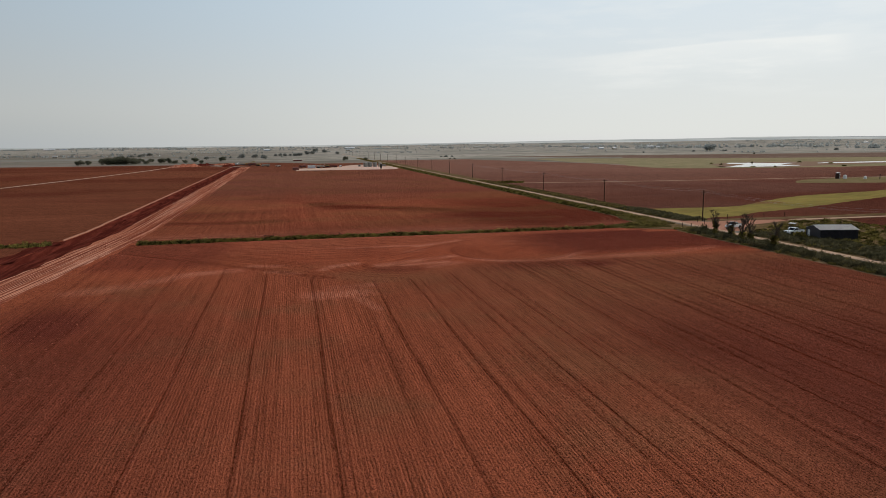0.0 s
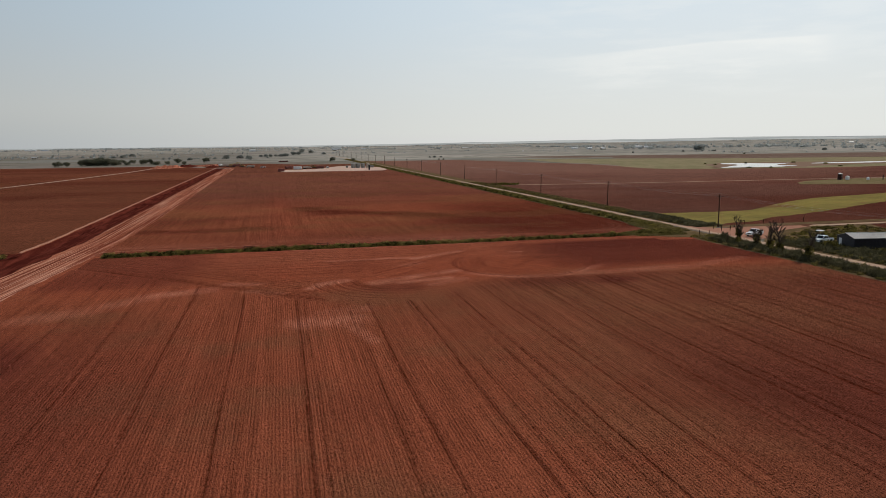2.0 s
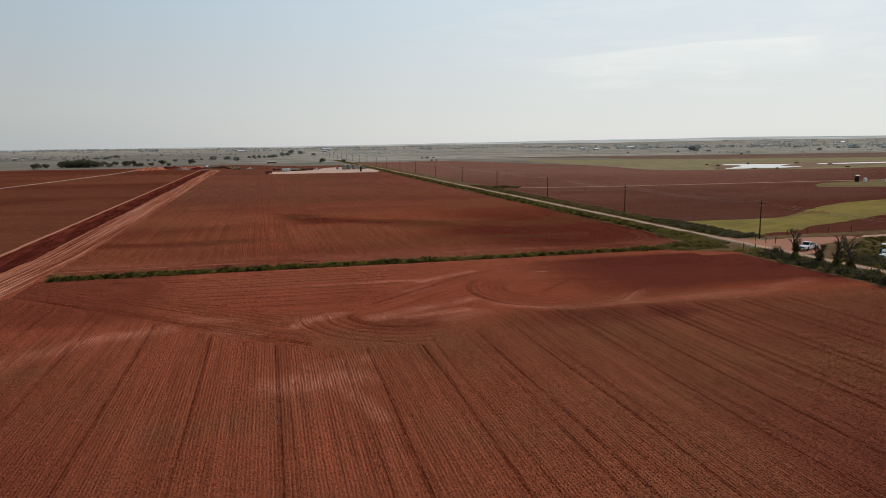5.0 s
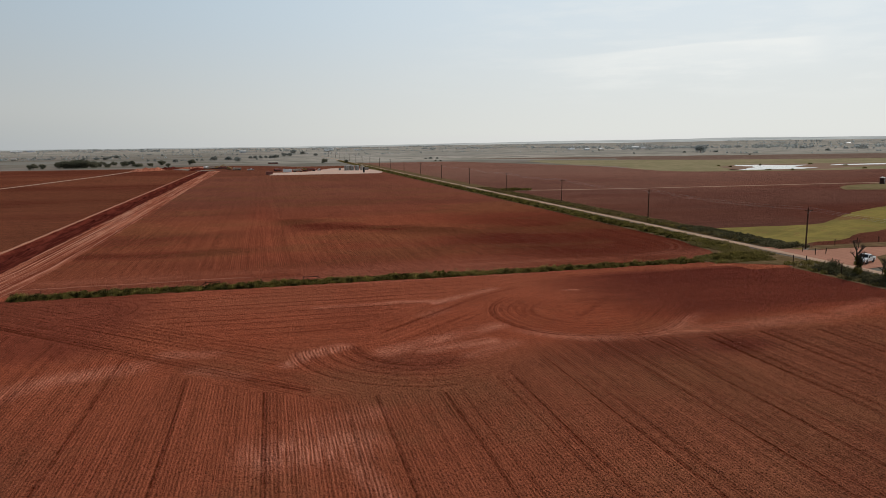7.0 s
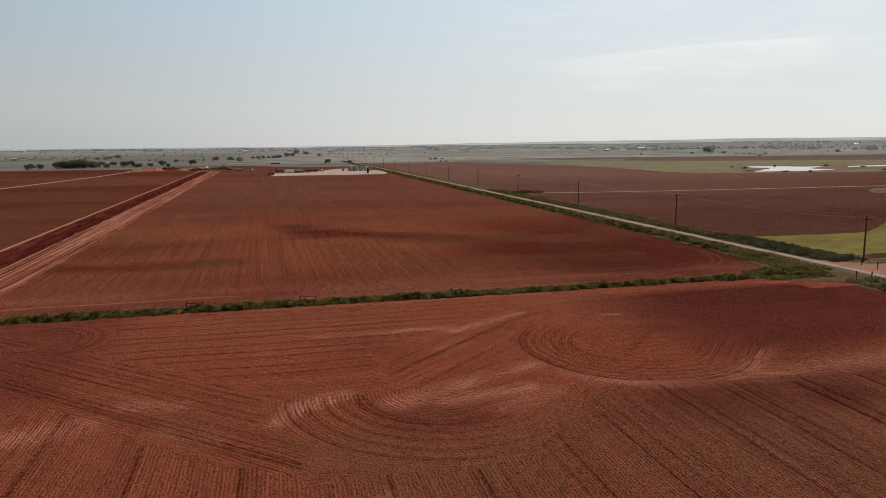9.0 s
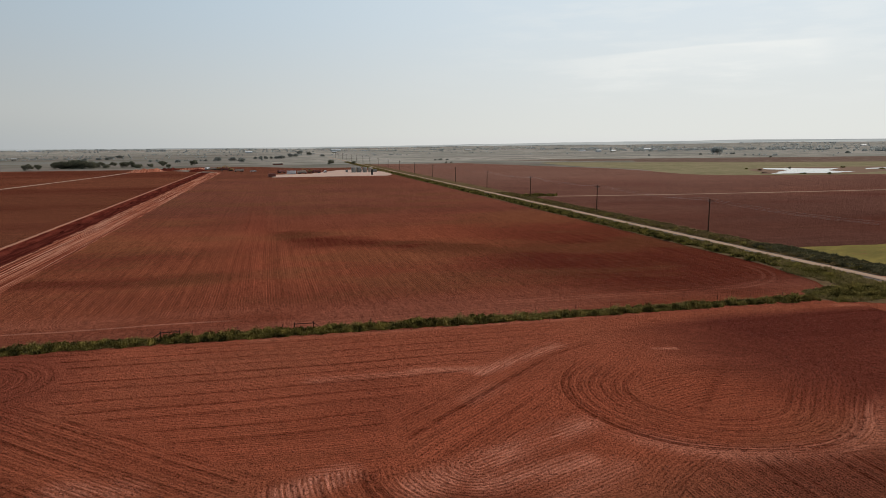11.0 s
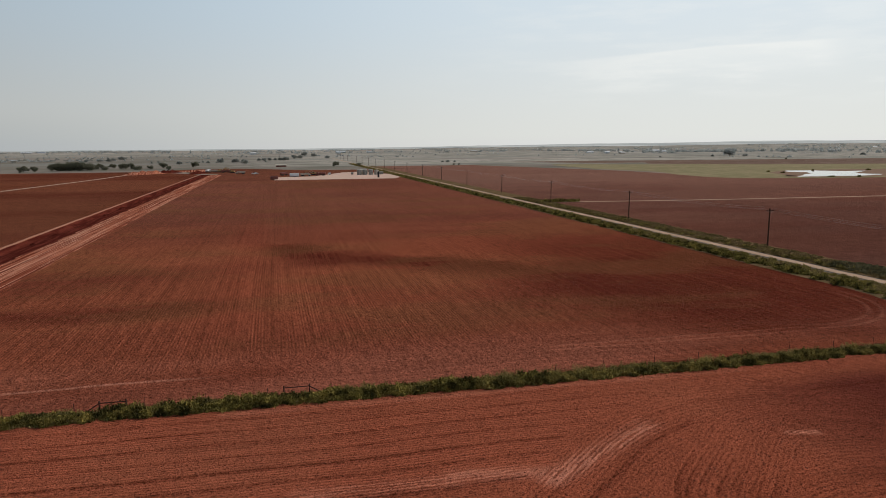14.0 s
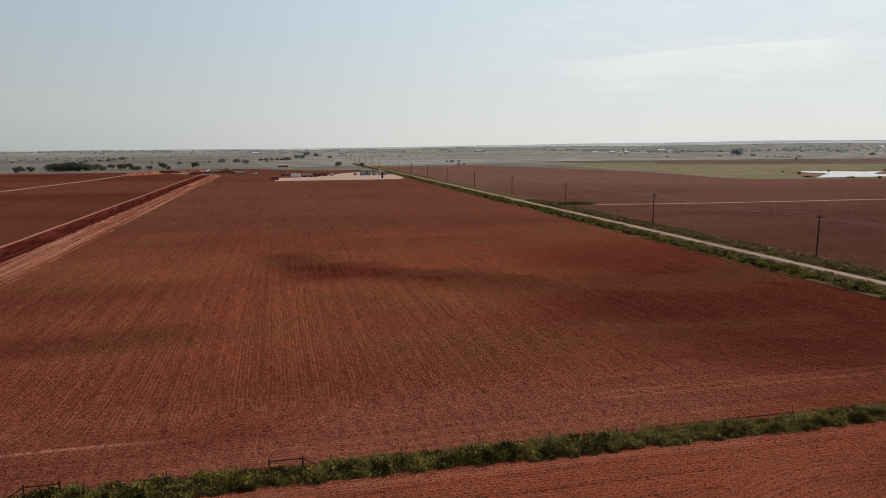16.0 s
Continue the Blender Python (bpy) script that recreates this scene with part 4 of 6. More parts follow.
    # loose crumbled soil where one pass meets another
    seam = np.zeros_like(X)
    seam[:, 1:] = np.maximum(seam[:, 1:], np.abs(np.diff(across, axis=1)) > 0.4)
    seam[1:, :] = np.maximum(seam[1:, :], np.abs(np.diff(across, axis=0)) > 0.4)
    for reach, axis in ((7, 0), (7, 1)):
        seam = np.apply_along_axis(lambda v: np.convolve(v, np.ones(reach), "same"), axis, seam)
    seam = np.clip(seam / 7.0, 0, 1)
    calm = np.maximum(calm, seam)
    Z = 0.088 + 0.007 * np.sin(across / 0.42 * 2 * np.pi) * bold[k] * (1 - calm) + 0.005 * rng.normal(size=X.shape) - 0.035 * R
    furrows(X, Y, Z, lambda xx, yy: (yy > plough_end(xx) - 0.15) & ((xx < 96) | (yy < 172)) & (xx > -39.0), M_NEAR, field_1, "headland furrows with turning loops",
            {"across": across / 0.42, "along": along, "dry": dryness(X, Y), "moist": damp_and_dimmed(X, Y), "rut": R * (1 - 0.35 * calm) * (1 - 0.8 * seam), "cross_rows": 1.0, "calm": calm})

    # rows of the field beyond the hedge, bowed into turns at their ends
    U, V = np.meshgrid(np.arange(-40.0, 105.0, 0.215), np.concatenate([np.arange(202.0, 330.0, 2.4), np.arange(330.0, 637.0, 9.0)]))
    row = np.where(np.arange(U.shape[1]) % 2, 1.0, -1.0) * rng.uniform(0.5, 1.2, U.shape[1])
    X = U + 0.25 * np.sin(V / 23.0)
    furrows(X, V, 0.085 + 0.008 * row[None, :] * (1 + 0.25 * drift(rng, *U.shape, 5)), lambda xx, yy: xx < np.interp(yy, [204, 216, 640], [103.0, 105.3, 106.5]), M_NORTH, field_2, "long furrows of the drilled red field",
            {"across": U / 0.43, "along": V, "rut": 0.0})
    X, Y = np.meshgrid(np.arange(-38.0, 103.0, 0.17), np.arange(185.8, 202.3, 0.17))
    across, along = Y - 0.01 * X + 0.25 * np.sin(X / 9.0), X.copy()
    R = np.zeros_like(X)
    for at, deep in ((188.6, 0.4), (190.4, 0.5), (194.9, 0.4), (197.2, 0.35)):
        score(np.ones_like(X, bool), across - at, 0.3, deep)
    merge = (Y > 199.5 + 1.5 * np.sin(X / 5.0)) | ((Y > 196.5) & (X < 0.0))
    lay(merge, X, Y)
    for cx, cy in ((10.0, 199.3), (34.5, 200.2), (-15.0, 198.2), (-34.0, 198.0)):
        r = np.hypot(X - cx, Y - cy)
        lay((r < 9.8) & (Y < cy + 3.2), r, np.arctan2(Y - cy, X - cx) * 7.0)
        lay((r < 9.8) & (Y >= cy) & (Y < cy + 3.2), np.abs(X - cx), Y)
    k = np.floor(across / 0.43).astype(int) % 4096
    furrows(X, Y, 0.085 + 0.009 * np.sin(across / 0.43 * 2 * np.pi) * bold[k] - 0.03 * R, lambda xx, yy: (xx < np.interp(yy, [186, 189, 195, 204], [92.0, 98.0, 101.4, 102.8])), M_NORTH, field_2, "headland furrows beyond the hedge",
            {"across": across / 0.43, "along": along, "rut": R})


make_furrows()


def strip(xc, half, y0, y1, step=4.0, wob=0.35):
    ys = [y0 + (y1 - y0) * k / int((y1 - y0) / step) for k in range(int((y1 - y0) / step) + 1)]
    left = ragged([(xc - half, y) for y in ys], wob, 9)
    return left, ragged([(xc + half, y) for y in ys], wob, 9)


ribbon("road", *strip(ROAD_X, 1.25, -60, 1500), 0.11, M_ROAD, "pale straight unpaved gravel road", "road", 0.06)
ribbon("verge", *strip(110.0, 4.2, 190, 980), 0.08, M_VERGE, "grassy verge beside the gravel road", "verge", 0.05)
ribbon("verge", *strip(123.0, 4.5, 192, 980), 0.10, M_VERGE, "rough grassy verge under the power line", "verge", 0.05)
ribbon("verge", *strip(109.5, 4.5, -60, 172), 0.08, M_VERGE, "grassy bank under the roadside hedge", "verge", 0.05)
sheet("driveway", ragged(line(116.5, 166, 123, 167) + line(123, 167, 131, 177) + line(131, 177, 150, 184.2) + line(150, 184.2, 150, 187.2) + line(150, 187.2, 134, 189) + line(134, 189, 125, 188) + line(125, 188, 116.5, 198) + line(116.5, 198, 116.5, 166), 0.4), 0.125, M_DRIVE,
      "wide reddish gravel driveway entrance", "driveway")
sheet("farm_drive", ragged(line(150.3, 184.3, 420, 185.0, 4) + line(420, 187.6, 150.3, 187.1, 4), 0.3, 5), 0.16, M_ROAD,
      "narrow pale gravel drive past the shed", "driveway")
sheet("field_7", ragged(line(146, 60, 420, 60, 8) + line(420, 60, 420, 184.6, 8) + line(420, 184.6, 146, 184.4, 4) + line(146, 184.4, 146, 60, 6), 0.4, 9), 0.03, M_YARD,
      "bare red-brown yard and field behind the shed", "field")
sheet("verge", ragged(line(118, 80, 154, 80) + line(154, 80, 157, 150) + line(157, 150, 172, 184) + line(172, 184, 149, 184) + line(149, 184, 131, 177.5) + line(131, 177.5, 118, 162) + line(118, 162, 118, 80), 0.6, 5), 0.06, M_VERGE,
      "rough grass round the shed", "verge")
sheet("verge", ragged(line(125, 189.5, 420, 188.5, 5) + line(420, 192, 131, 194.5, 5) + line(131, 194.5, 125, 189.5), 0.5, 5), 0.055, M_VERGE,
      "grass strip along the driveway", "verge")
def bent(lines, narrow):
    return ([(x + bend(y), y) for x, y in lines[0]], [(x + bend(y) * narrow, y) for x, y in lines[1]])


wl_, wr_ = bent(strip(-42.6, 5.2, 20, 760, 3, 0.9), 1.35)
ribbon("haul_road", wl_, wr_, 0.07, M_CLAY, "scraped red clay haul road with wheel ruts", "road", 0.12, lambda y: bend(y) * 1.17)
ll, lr = bent(strip(-56.8, 0.28, 196, 760, 3, 0.3), 1.0)
ribbon("trench_lip", ll, lr, 0.09, M_LIP, "pale dry lip of the trench", "bank", 0.35)
sheet("disturbed_soil", ragged([(-56.2 + bend(y), y) for y in range(60, 198, 3)] + [(-60 + bend(y) * 1.4, y) for y in range(196, 60, -3)], 1.6, 7), 0.10, M_CUT,
      "dark moist soil thrown out beside the trench", "soil")
tl = curve_through([(-180, 330), (-163, 450), (-146, 553), (-128, 690), (-118, 790), (-90, 850)], 6)
ribbon("dirt_track", ragged([(x - 2, y) for x, y in tl], 0.4), ragged([(x + 2, y) for x, y in tl], 0.4), 0.08, M_TRACK, "pale dirt track across the field", "track")
tl = curve_through([(119, 401), (193, 392), (276, 388), (340, 386), (600, 372)], 6)
ribbon("dirt_track", ragged([(x, y - 1.6) for x, y in tl], 0.4), ragged([(x, y + 1.6) for x, y in tl], 0.4), 0.08, M_TRACK, "pale farm track across the brown field", "track")
sheet("well_pad", ragged(line(8, 643, 98, 642) + line(98, 642, 114, 690) + line(114, 690, 90, 790) + line(90, 790, 70, 775) + line(70, 775, 40, 700) + line(40, 700, 8, 690) + line(8, 690, 8, 643), 1.2, 12), 0.12, M_PAD,
      "pale caliche well pad", "pad")


def water():
    n = Net("pond_water")
    n.bsdf.inputs["Specular IOR Level"].default_value = 0.5
    return n.done((0.16, 0.14, 0.12), 0.05, n.noise(1.2, 2) * 0.01)


M_MUD = gravel("pond_mud", (0.26, 0.17, 0.12), False)
sheet("mud_bank", ragged(curve_through([(384, 566), (396, 556), (455, 550), (520, 575), (640, 600), (760, 640), (660, 652), (540, 672), (470, 668), (420, 628), (400, 575)], 6), 3.0, 15), 0.16, M_MUD,
      "bare brown mud round the pond", "bank")
sheet("pond", ragged(line(391, 562, 434, 559) + line(434, 559, 452, 561) + line(452, 561, 483, 576) + line(483, 576, 474, 592) + line(474, 592, 490, 612) + line(490, 612, 526, 637) + line(526, 637, 503, 637) + line(503, 637, 486, 658)
                     + line(486, 658, 462, 664) + line(462, 664, 446, 640) + line(446, 640, 454, 627) + line(454, 627, 440, 606) + line(440, 606, 419, 589) + line(419, 589, 391, 562), 2.2, 9), 0.22, water(),
      "still pale pond reflecting the sky", "water")
sheet("pond", ragged(curve_through([(535, 618), (600, 616), (720, 636), (650, 642), (560, 634), (535, 618)], 6), 1.6, 12), 0.22, water(),
      "narrow shallow pool beyond the pond", "water")


# ---- vegetation ----
def quad_mesh(name, centre, a, b, mat):
    """Many small quads: centres and two half axes."""
    n = len(centre)
    v = np.empty((n, 4, 3))
    v[:, 0], v[:, 1], v[:, 2], v[:, 3] = centre - a - b, centre + a - b, centre + a * 0.7 + b, centre - a * 0.7 + b
    me = bpy.data.meshes.new(name)
    me.vertices.add(n * 4)
    me.vertices.foreach_set("co", v.reshape(-1))
    me.loops.add(n * 4)
    me.loops.foreach_set("vertex_index", np.arange(n * 4))
    me.polygons.add(n)
    me.polygons.foreach_set("loop_start", np.arange(n) * 4)
    me.update(calc_edges=True)
    me.materials.append(mat)
    return me


def directions(rng, n, up=0.0):
    d = rng.normal(size=(n, 3))
    d[:, 2] += up
    return d / np.linalg.norm(d, axis=1)[:, None]


def dome_leaves(rng, cx, cy, r, h, per, size, z0=0.0, slim=0.42):
    """Leaves over domes: centres, half axes."""
    n = len(cx)
    d = directions(rng, n * per)
    d[:, 2] = np.abs(d[:, 2])
    k = np.repeat(np.arange(n), per)
    fill = rng.uniform(0.25, 1.06, n * per) ** 0.7
    lump = 1.0 + 0.22 * np.sin(7 * d[:, 0] + k) * np.cos(6 * d[:, 1] + 2 * k)
    c = np.stack([cx[k] + d[:, 0] * r[k] * fill * lump, cy[k] + d[:, 1] * r[k] * fill * lump, z0 + d[:, 2] * h[k] * fill * lump], 1)
    s = size[k] if isinstance(size, np.ndarray) else size
    s = (s * rng.uniform(0.6, 1.3, n * per))[:, None]
    up = d * 0.4 + directions(rng, n * per, 0.9) * 0.8
    up /= np.linalg.norm(up, axis=1)[:, None]
    side = np.cross(up, directions(rng, n * per))
    side /= np.linalg.norm(side, axis=1)[:, None] + 1e-9
    return c, side * s * slim, up * s * 0.75


def hedge(name, seed, places, per, size, mat, label, z0=0.05, blades=0.0, slim=0.42, core=0):
    """places: x, y, radius, height for each clump."""
    rng = np.random.default_rng(seed)
    x, y, r, h = (np.array(v, float) for v in zip(*places))
    c, a, b = dome_leaves(rng, x, y, r, h, per, size, z0, slim)
    if core:
        # a dense heart of crossing leaves, added inside to block light
        inner = dome_leaves(rng, x, y, r * 0.72, h * 0.72, core, 0.22, z0, 0.6)
        c, a, b = (np.concatenate(v) for v in zip((c, a, b), inner))
    if blades:
        # upright stems above the leaves
        m = int(len(c) * blades)
        k = rng.integers(0, len(x), m)
        px, py = x[k] + rng.normal(size=m) * r[k] * 0.6, y[k] + rng.normal(size=m) * r[k] * 0.6
        hh = h[k] * rng.uniform(0.5, 1.12, m)
        lean = directions(rng, m) * 0.18
        up = np.stack([lean[:, 0], lean[:, 1], np.ones(m)], 1) * (hh / 2)[:, None]
        t = rng.uniform(0, 2 * np.pi, m)
        w = rng.uniform(0.008, 0.02, m)
        sd = np.stack([np.cos(t) * w, np.sin(t) * w, np.zeros(m)], 1)
        c, a, b = np.concatenate([c, np.stack([px, py, z0 + hh / 2], 1)]), np.concatenate([a, sd]), np.concatenate([b, up])
    return tagged(new(name, quad_mesh(name, c, a, b, mat)), label, "vegetation", kind="stuff")


def clumps(seed, x0, x1, y0, y1, n, r, h, patch=12.0, keep=0.0):
    """Clumps over a strip, in groups of uneven height."""
    rnd = random.Random(seed)
    out = []
    while len(out) < n:
        x, y = rnd.uniform(x0, x1), rnd.uniform(y0, y1)
        g = 0.5 + 0.5 * noise.noise(Vector((x / patch, y / patch, seed))) + 0.35 * noise.noise(Vector((x / patch * 3.1, y / patch * 3.1, seed)))
        if g < keep:
            n -= 1
            continue
        out.append((x, y, rnd.uniform(*r) * (0.7 + 0.5 * g), rnd.uniform(*h) * (0.45 + 0.95 * max(g, 0))))
    return out


# hedge between the two red fields
sheet("verge", ragged(line(-38, 182.8, 92, 181.9) + line(92, 181.9, 92, 184.6) + line(92, 184.6, -38, 185.4), 0.3, 3), 0.075, M_VERGE,
      "strip of rough grass under the hedge", "verge")
sheet("verge", ragged(line(92.5, 182.0, 105, 175) + line(105, 175, 114, 176) + line(114, 176, 114, 212) + line(114, 212, 106.5, 214) + line(106.5, 214, 104.4, 205) + line(104.4, 205, 103.0, 195) + line(103.0, 195, 99.6, 188.2) + line(99.6, 188.2, 92.5, 184.9), 0.3, 3), 0.095, M_VERGE,
      "rough grass at the corner of the field", "verge")
hedge("hedgerow", 1, clumps(1, -37, 30, 182.9, 184.4, 400, (0.6, 1.15), (0.36, 1.10), 3.2), 360, 0.125, M_LEAF, "dense dark green weeds along the field boundary", blades=0.02, slim=0.40, core=70)
hedge("hedgerow", 2, clumps(2, 30, 92, 182.3, 184.0, 320, (0.45, 0.95), (0.28, 1.0), 3.0), 260, 0.115, M_WEED, "low green weeds along the field boundary", blades=0.03, slim=0.38, core=70)
hedge("tall_grass", 3, clumps(3, -37, 94, 182.8, 185.0, 1000, (0.3, 0.6), (0.18, 0.42), 6), 30, 0.13, M_GRASS, "pale tall grass along the hedge", blades=0.35)
hedge("hedgerow", 4, clumps(4, 96, 107, 181, 188.5, 130, (0.6, 1.2), (0.4, 1.0), 6), 160, 0.16, M_WEED, "green weeds at the field corner", blades=0.3)
hedge("tall_grass", 5, clumps(5, 94, 109, 180, 188.5, 420, (0.4, 0.8), (0.2, 0.5), 6) + clumps(20, 104.6, 113, 186, 207, 380, (0.4, 0.8), (0.25, 0.6), 6), 45, 0.2, M_GRASS, "rough grass at the field corner", blades=0.6)
hedge("hedgerow", 6, clumps(6, -120, -59, 186, 189.5, 160, (0.6, 1.2), (0.4, 1.1), 8), 90, 0.24, M_LEAF, "low weeds west of the trench", blades=0.2)
hedge("seed_grass", 19, clumps(19, -37, 93, 183.2, 185.1, 420, (0.4, 0.8), (0.4, 1.0), 4), 120, 0.13, M_SEED, "sunlit fine grass over the hedge", blades=0.06, slim=0.13)
# verges of the road
hedge("roadside_weeds", 7, clumps(7, 106.8, 110.3, 198, 330, 430, (0.6, 1.3), (0.4, 1.05), 6, 0.36), 85, 0.26, M_LEAF, "dark green weeds along the gravel road", blades=0.1)
hedge("roadside_weeds", 8, clumps(8, 106.8, 110.6, 330, 700, 620, (0.8, 1.6), (0.4, 1.05), 9, 0.36), 45, 0.45, M_LEAF, "dark green weeds farther along the road")
hedge("roadside_grass", 9, clumps(9, 108, 114, 195, 420, 1200, (0.5, 0.9), (0.3, 0.6), 9), 36, 0.24, M_GRASS, "olive grass along the gravel road", blades=0.3)
hedge("roadside_grass", 10, clumps(10, 119.0, 126.5, 199, 430, 1300, (0.5, 1.0), (0.25, 0.55), 9), 40, 0.26, M_DRYGRASS, "olive grass under the power line", blades=0.3)
hedge("roadside_weeds", 11, clumps(11, 119.3, 122.0, 200, 420, 200, (0.6, 1.1), (0.35, 0.75), 11, 0.42), 80, 0.28, M_WEED, "green weeds under the power line")
hedge("roadside_weeds", 21, clumps(21, 119.6, 127.6, 193.0, 236, 420, (0.6, 1.1), (0.35, 0.85), 8), 130, 0.2, M_DARKLEAF, "dense brown-green weeds below the young crop", blades=0.1, core=20)
hedge("roadside_grass", 12, clumps(12, 107, 114, 430, 1100, 900, (0.8, 1.6), (0.3, 0.6), 20), 24, 0.5, M_GRASS, "grass along the far road")
hedge("roadside_weeds", 13, clumps(13, 124, 140, 398, 406, 40, (1.0, 2.0), (0.6, 1.3), 9), 60, 0.4, M_LEAF, "weeds at the farm track")
# hedge and weeds by the shed
hedge("roadside_hedge", 14, clumps(14, 106.8, 110.6, 62, 168, 460, (0.7, 1.3), (0.7, 1.75), 4), 220, 0.17, M_DARKLEAF, "dense dark hedge beside the gravel road", blades=0.1, core=30)
hedge("tall_grass", 15, clumps(15, 105.8, 113.5, 62, 176, 900, (0.5, 0.9), (0.3, 0.7), 8), 36, 0.22, M_GRASS, "grass along the roadside hedge", blades=0.4)
hedge("shed_weeds", 16, clumps(16, 119.5, 131, 88, 160, 420, (0.7, 1.4), (0.4, 1.3), 5), 150, 0.19, M_DARKLEAF, "overgrown weeds between road and shed", blades=0.1)
hedge("shed_grass", 17, [c for c in clumps(17, 119, 166, 90, 183, 1500, (0.6, 1.1), (0.25, 0.7), 8) if c[1] < 162.0 + (c[0] - 120.0) * 0.66], 40, 0.22, M_LEAF, "rough grass round the shed", blades=0.3)


def shrub(name, x, y, r, h, seed, label):
    """A single bush: short stems and a dome of leaves."""
    ob = thing(name, label, "bush", at=pose(x, y, 0.06))
    rnd = random.Random(seed)
    for k in range(4):
        a = rnd.uniform(0, 6.28)
        part("stem", tube(bmesh.new(), [(0, 0, -0.05), (0.2 * math.cos(a), 0.2 * math.sin(a), h * 0.3), (r * 0.6 * math.cos(a), r * 0.6 * math.sin(a), h * 0.75)], [0.05, 0.035, 0.01], 5), M_BARK, ob)
    rng = np.random.default_rng(seed)
    n = 7
    c, a, b = dome_leaves(rng, rng.normal(size=n) * r * 0.35, rng.normal(size=n) * r * 0.35, np.full(n, r * 0.65), rng.uniform(0.7, 1.0, n) * h, 170, 0.22)
    o = new("foliage", quad_mesh("foliage", c, a, b, M_LEAF))
    o.parent = ob
    return ob


shrub("bush", 87.5, 182.6, 1.0, 1.4, 21, "single green bush in the low field boundary")
shrub("bush", 36.0, 183.1, 1.1, 1.15, 22, "rounded dark green bush in the hedge")
shrub("bush", 103.0, 185.0, 1.4, 1.3, 23, "green bush at the corner of the field")
shrub("bush", 126.0, 150.0, 1.8, 2.0, 24, "large green bush beside the shed")


for k, (x, y) in enumerate(((434, 650), (425, 620), (412, 553), (427, 543), (503, 547), (541, 606), (492, 663), (541, 650))):
    shrub("bush", x, y, 1.3 + 0.4 * (k % 3), 1.2 + 0.4 * (k % 2), 30 + k, "small dark bush at the edge of the pond")


def tree_mesh_parts(seed, height, spread, mat, leaf, lobes, per, trunk_share=0.22):
    """A tree with a tapered trunk, limbs and a crown of leaves in uneven lobes."""
    rnd, rng = random.Random(seed), np.random.default_rng(seed)
    bm = bmesh.new()
    top = height * 0.62
    bend = [(rnd.uniform(-0.2, 0.2) * k, rnd.uniform(-0.2, 0.2) * k, top * k / 4) for k in range(5)]
    tube(bm, bend, [height * 0.035 * (1 - 0.19 * k) for k in range(5)], 7)
    ends = []
    for k in range(lobes):
        a = k * 2.4 + rnd.uniform(-0.4, 0.4)
        reach = spread * rnd.uniform(0.25, 0.62)
        z = height * rnd.uniform(trunk_share + 0.16, 0.84)
        s = bend[1 + k % 4]
        e = (reach * math.cos(a), reach * math.sin(a), max(z, s[2] + 0.3))
        mid = ((s[0] + e[0]) * 0.5, (s[1] + e[1]) * 0.5, (s[2] + e[2]) * 0.5 + 0.3)
        tube(bm, [s, mid, e], [height * 0.014, height * 0.01, height * 0.004], 5)
        ends.append(e)
    ends.append((bend[4][0], bend[4][1], height * 0.86))
    d = directions(rng, len(ends) * per)
    k = np.repeat(np.arange(len(ends)), per)
    e = np.array(ends)[k]
    rad = np.array([spread * rnd.uniform(0.22, 0.40) for _ in ends])[k]
    c = e + d * (rad * rng.uniform(0.35, 1.08, len(k)) ** 0.7)[:, None] * np.array([1, 1, 0.9])
    c[:, 2] = np.maximum(c[:, 2], height * trunk_share * rng.uniform(0.8, 1.2, len(k)))
    s = (leaf * rng.uniform(0.6, 1.3, len(k)))[:, None]
    up = d * 0.5 + directions(rng, len(k), 0.3)
    up /= np.linalg.norm(up, axis=1)[:, None]
    side = np.cross(up, directions(rng, len(k)))
    side /= np.linalg.norm(side, axis=1)[:, None] + 1e-9
    return mesh_of("trunk", bm, M_BARK), quad_mesh("crown", c, side * s * 0.5, up * s * 0.6, mat)


def tree(meshes, label, group, m):
    ob = thing("tree", label, "tree", group, at=m)
    for nm, me in zip(("trunk", "crown"), meshes):
        o = new(nm, me)
        o.parent = ob
    return ob


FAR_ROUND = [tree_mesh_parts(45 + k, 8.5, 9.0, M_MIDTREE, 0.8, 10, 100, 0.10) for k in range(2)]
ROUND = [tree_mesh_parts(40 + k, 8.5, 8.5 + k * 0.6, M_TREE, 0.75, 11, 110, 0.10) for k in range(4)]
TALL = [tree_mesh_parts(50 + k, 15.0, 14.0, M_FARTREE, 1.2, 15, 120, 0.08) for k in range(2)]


def scatter_trees(spots, label, group, seed, size=0.8):
    rnd = random.Random(seed)
    for i, (x, y, s) in enumerate(spots):
        s *= rnd.uniform(0.75, 0.95) * size
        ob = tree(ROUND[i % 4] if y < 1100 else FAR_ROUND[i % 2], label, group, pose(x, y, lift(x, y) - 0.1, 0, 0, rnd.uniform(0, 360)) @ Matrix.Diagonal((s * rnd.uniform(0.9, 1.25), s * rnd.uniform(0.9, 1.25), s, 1)))


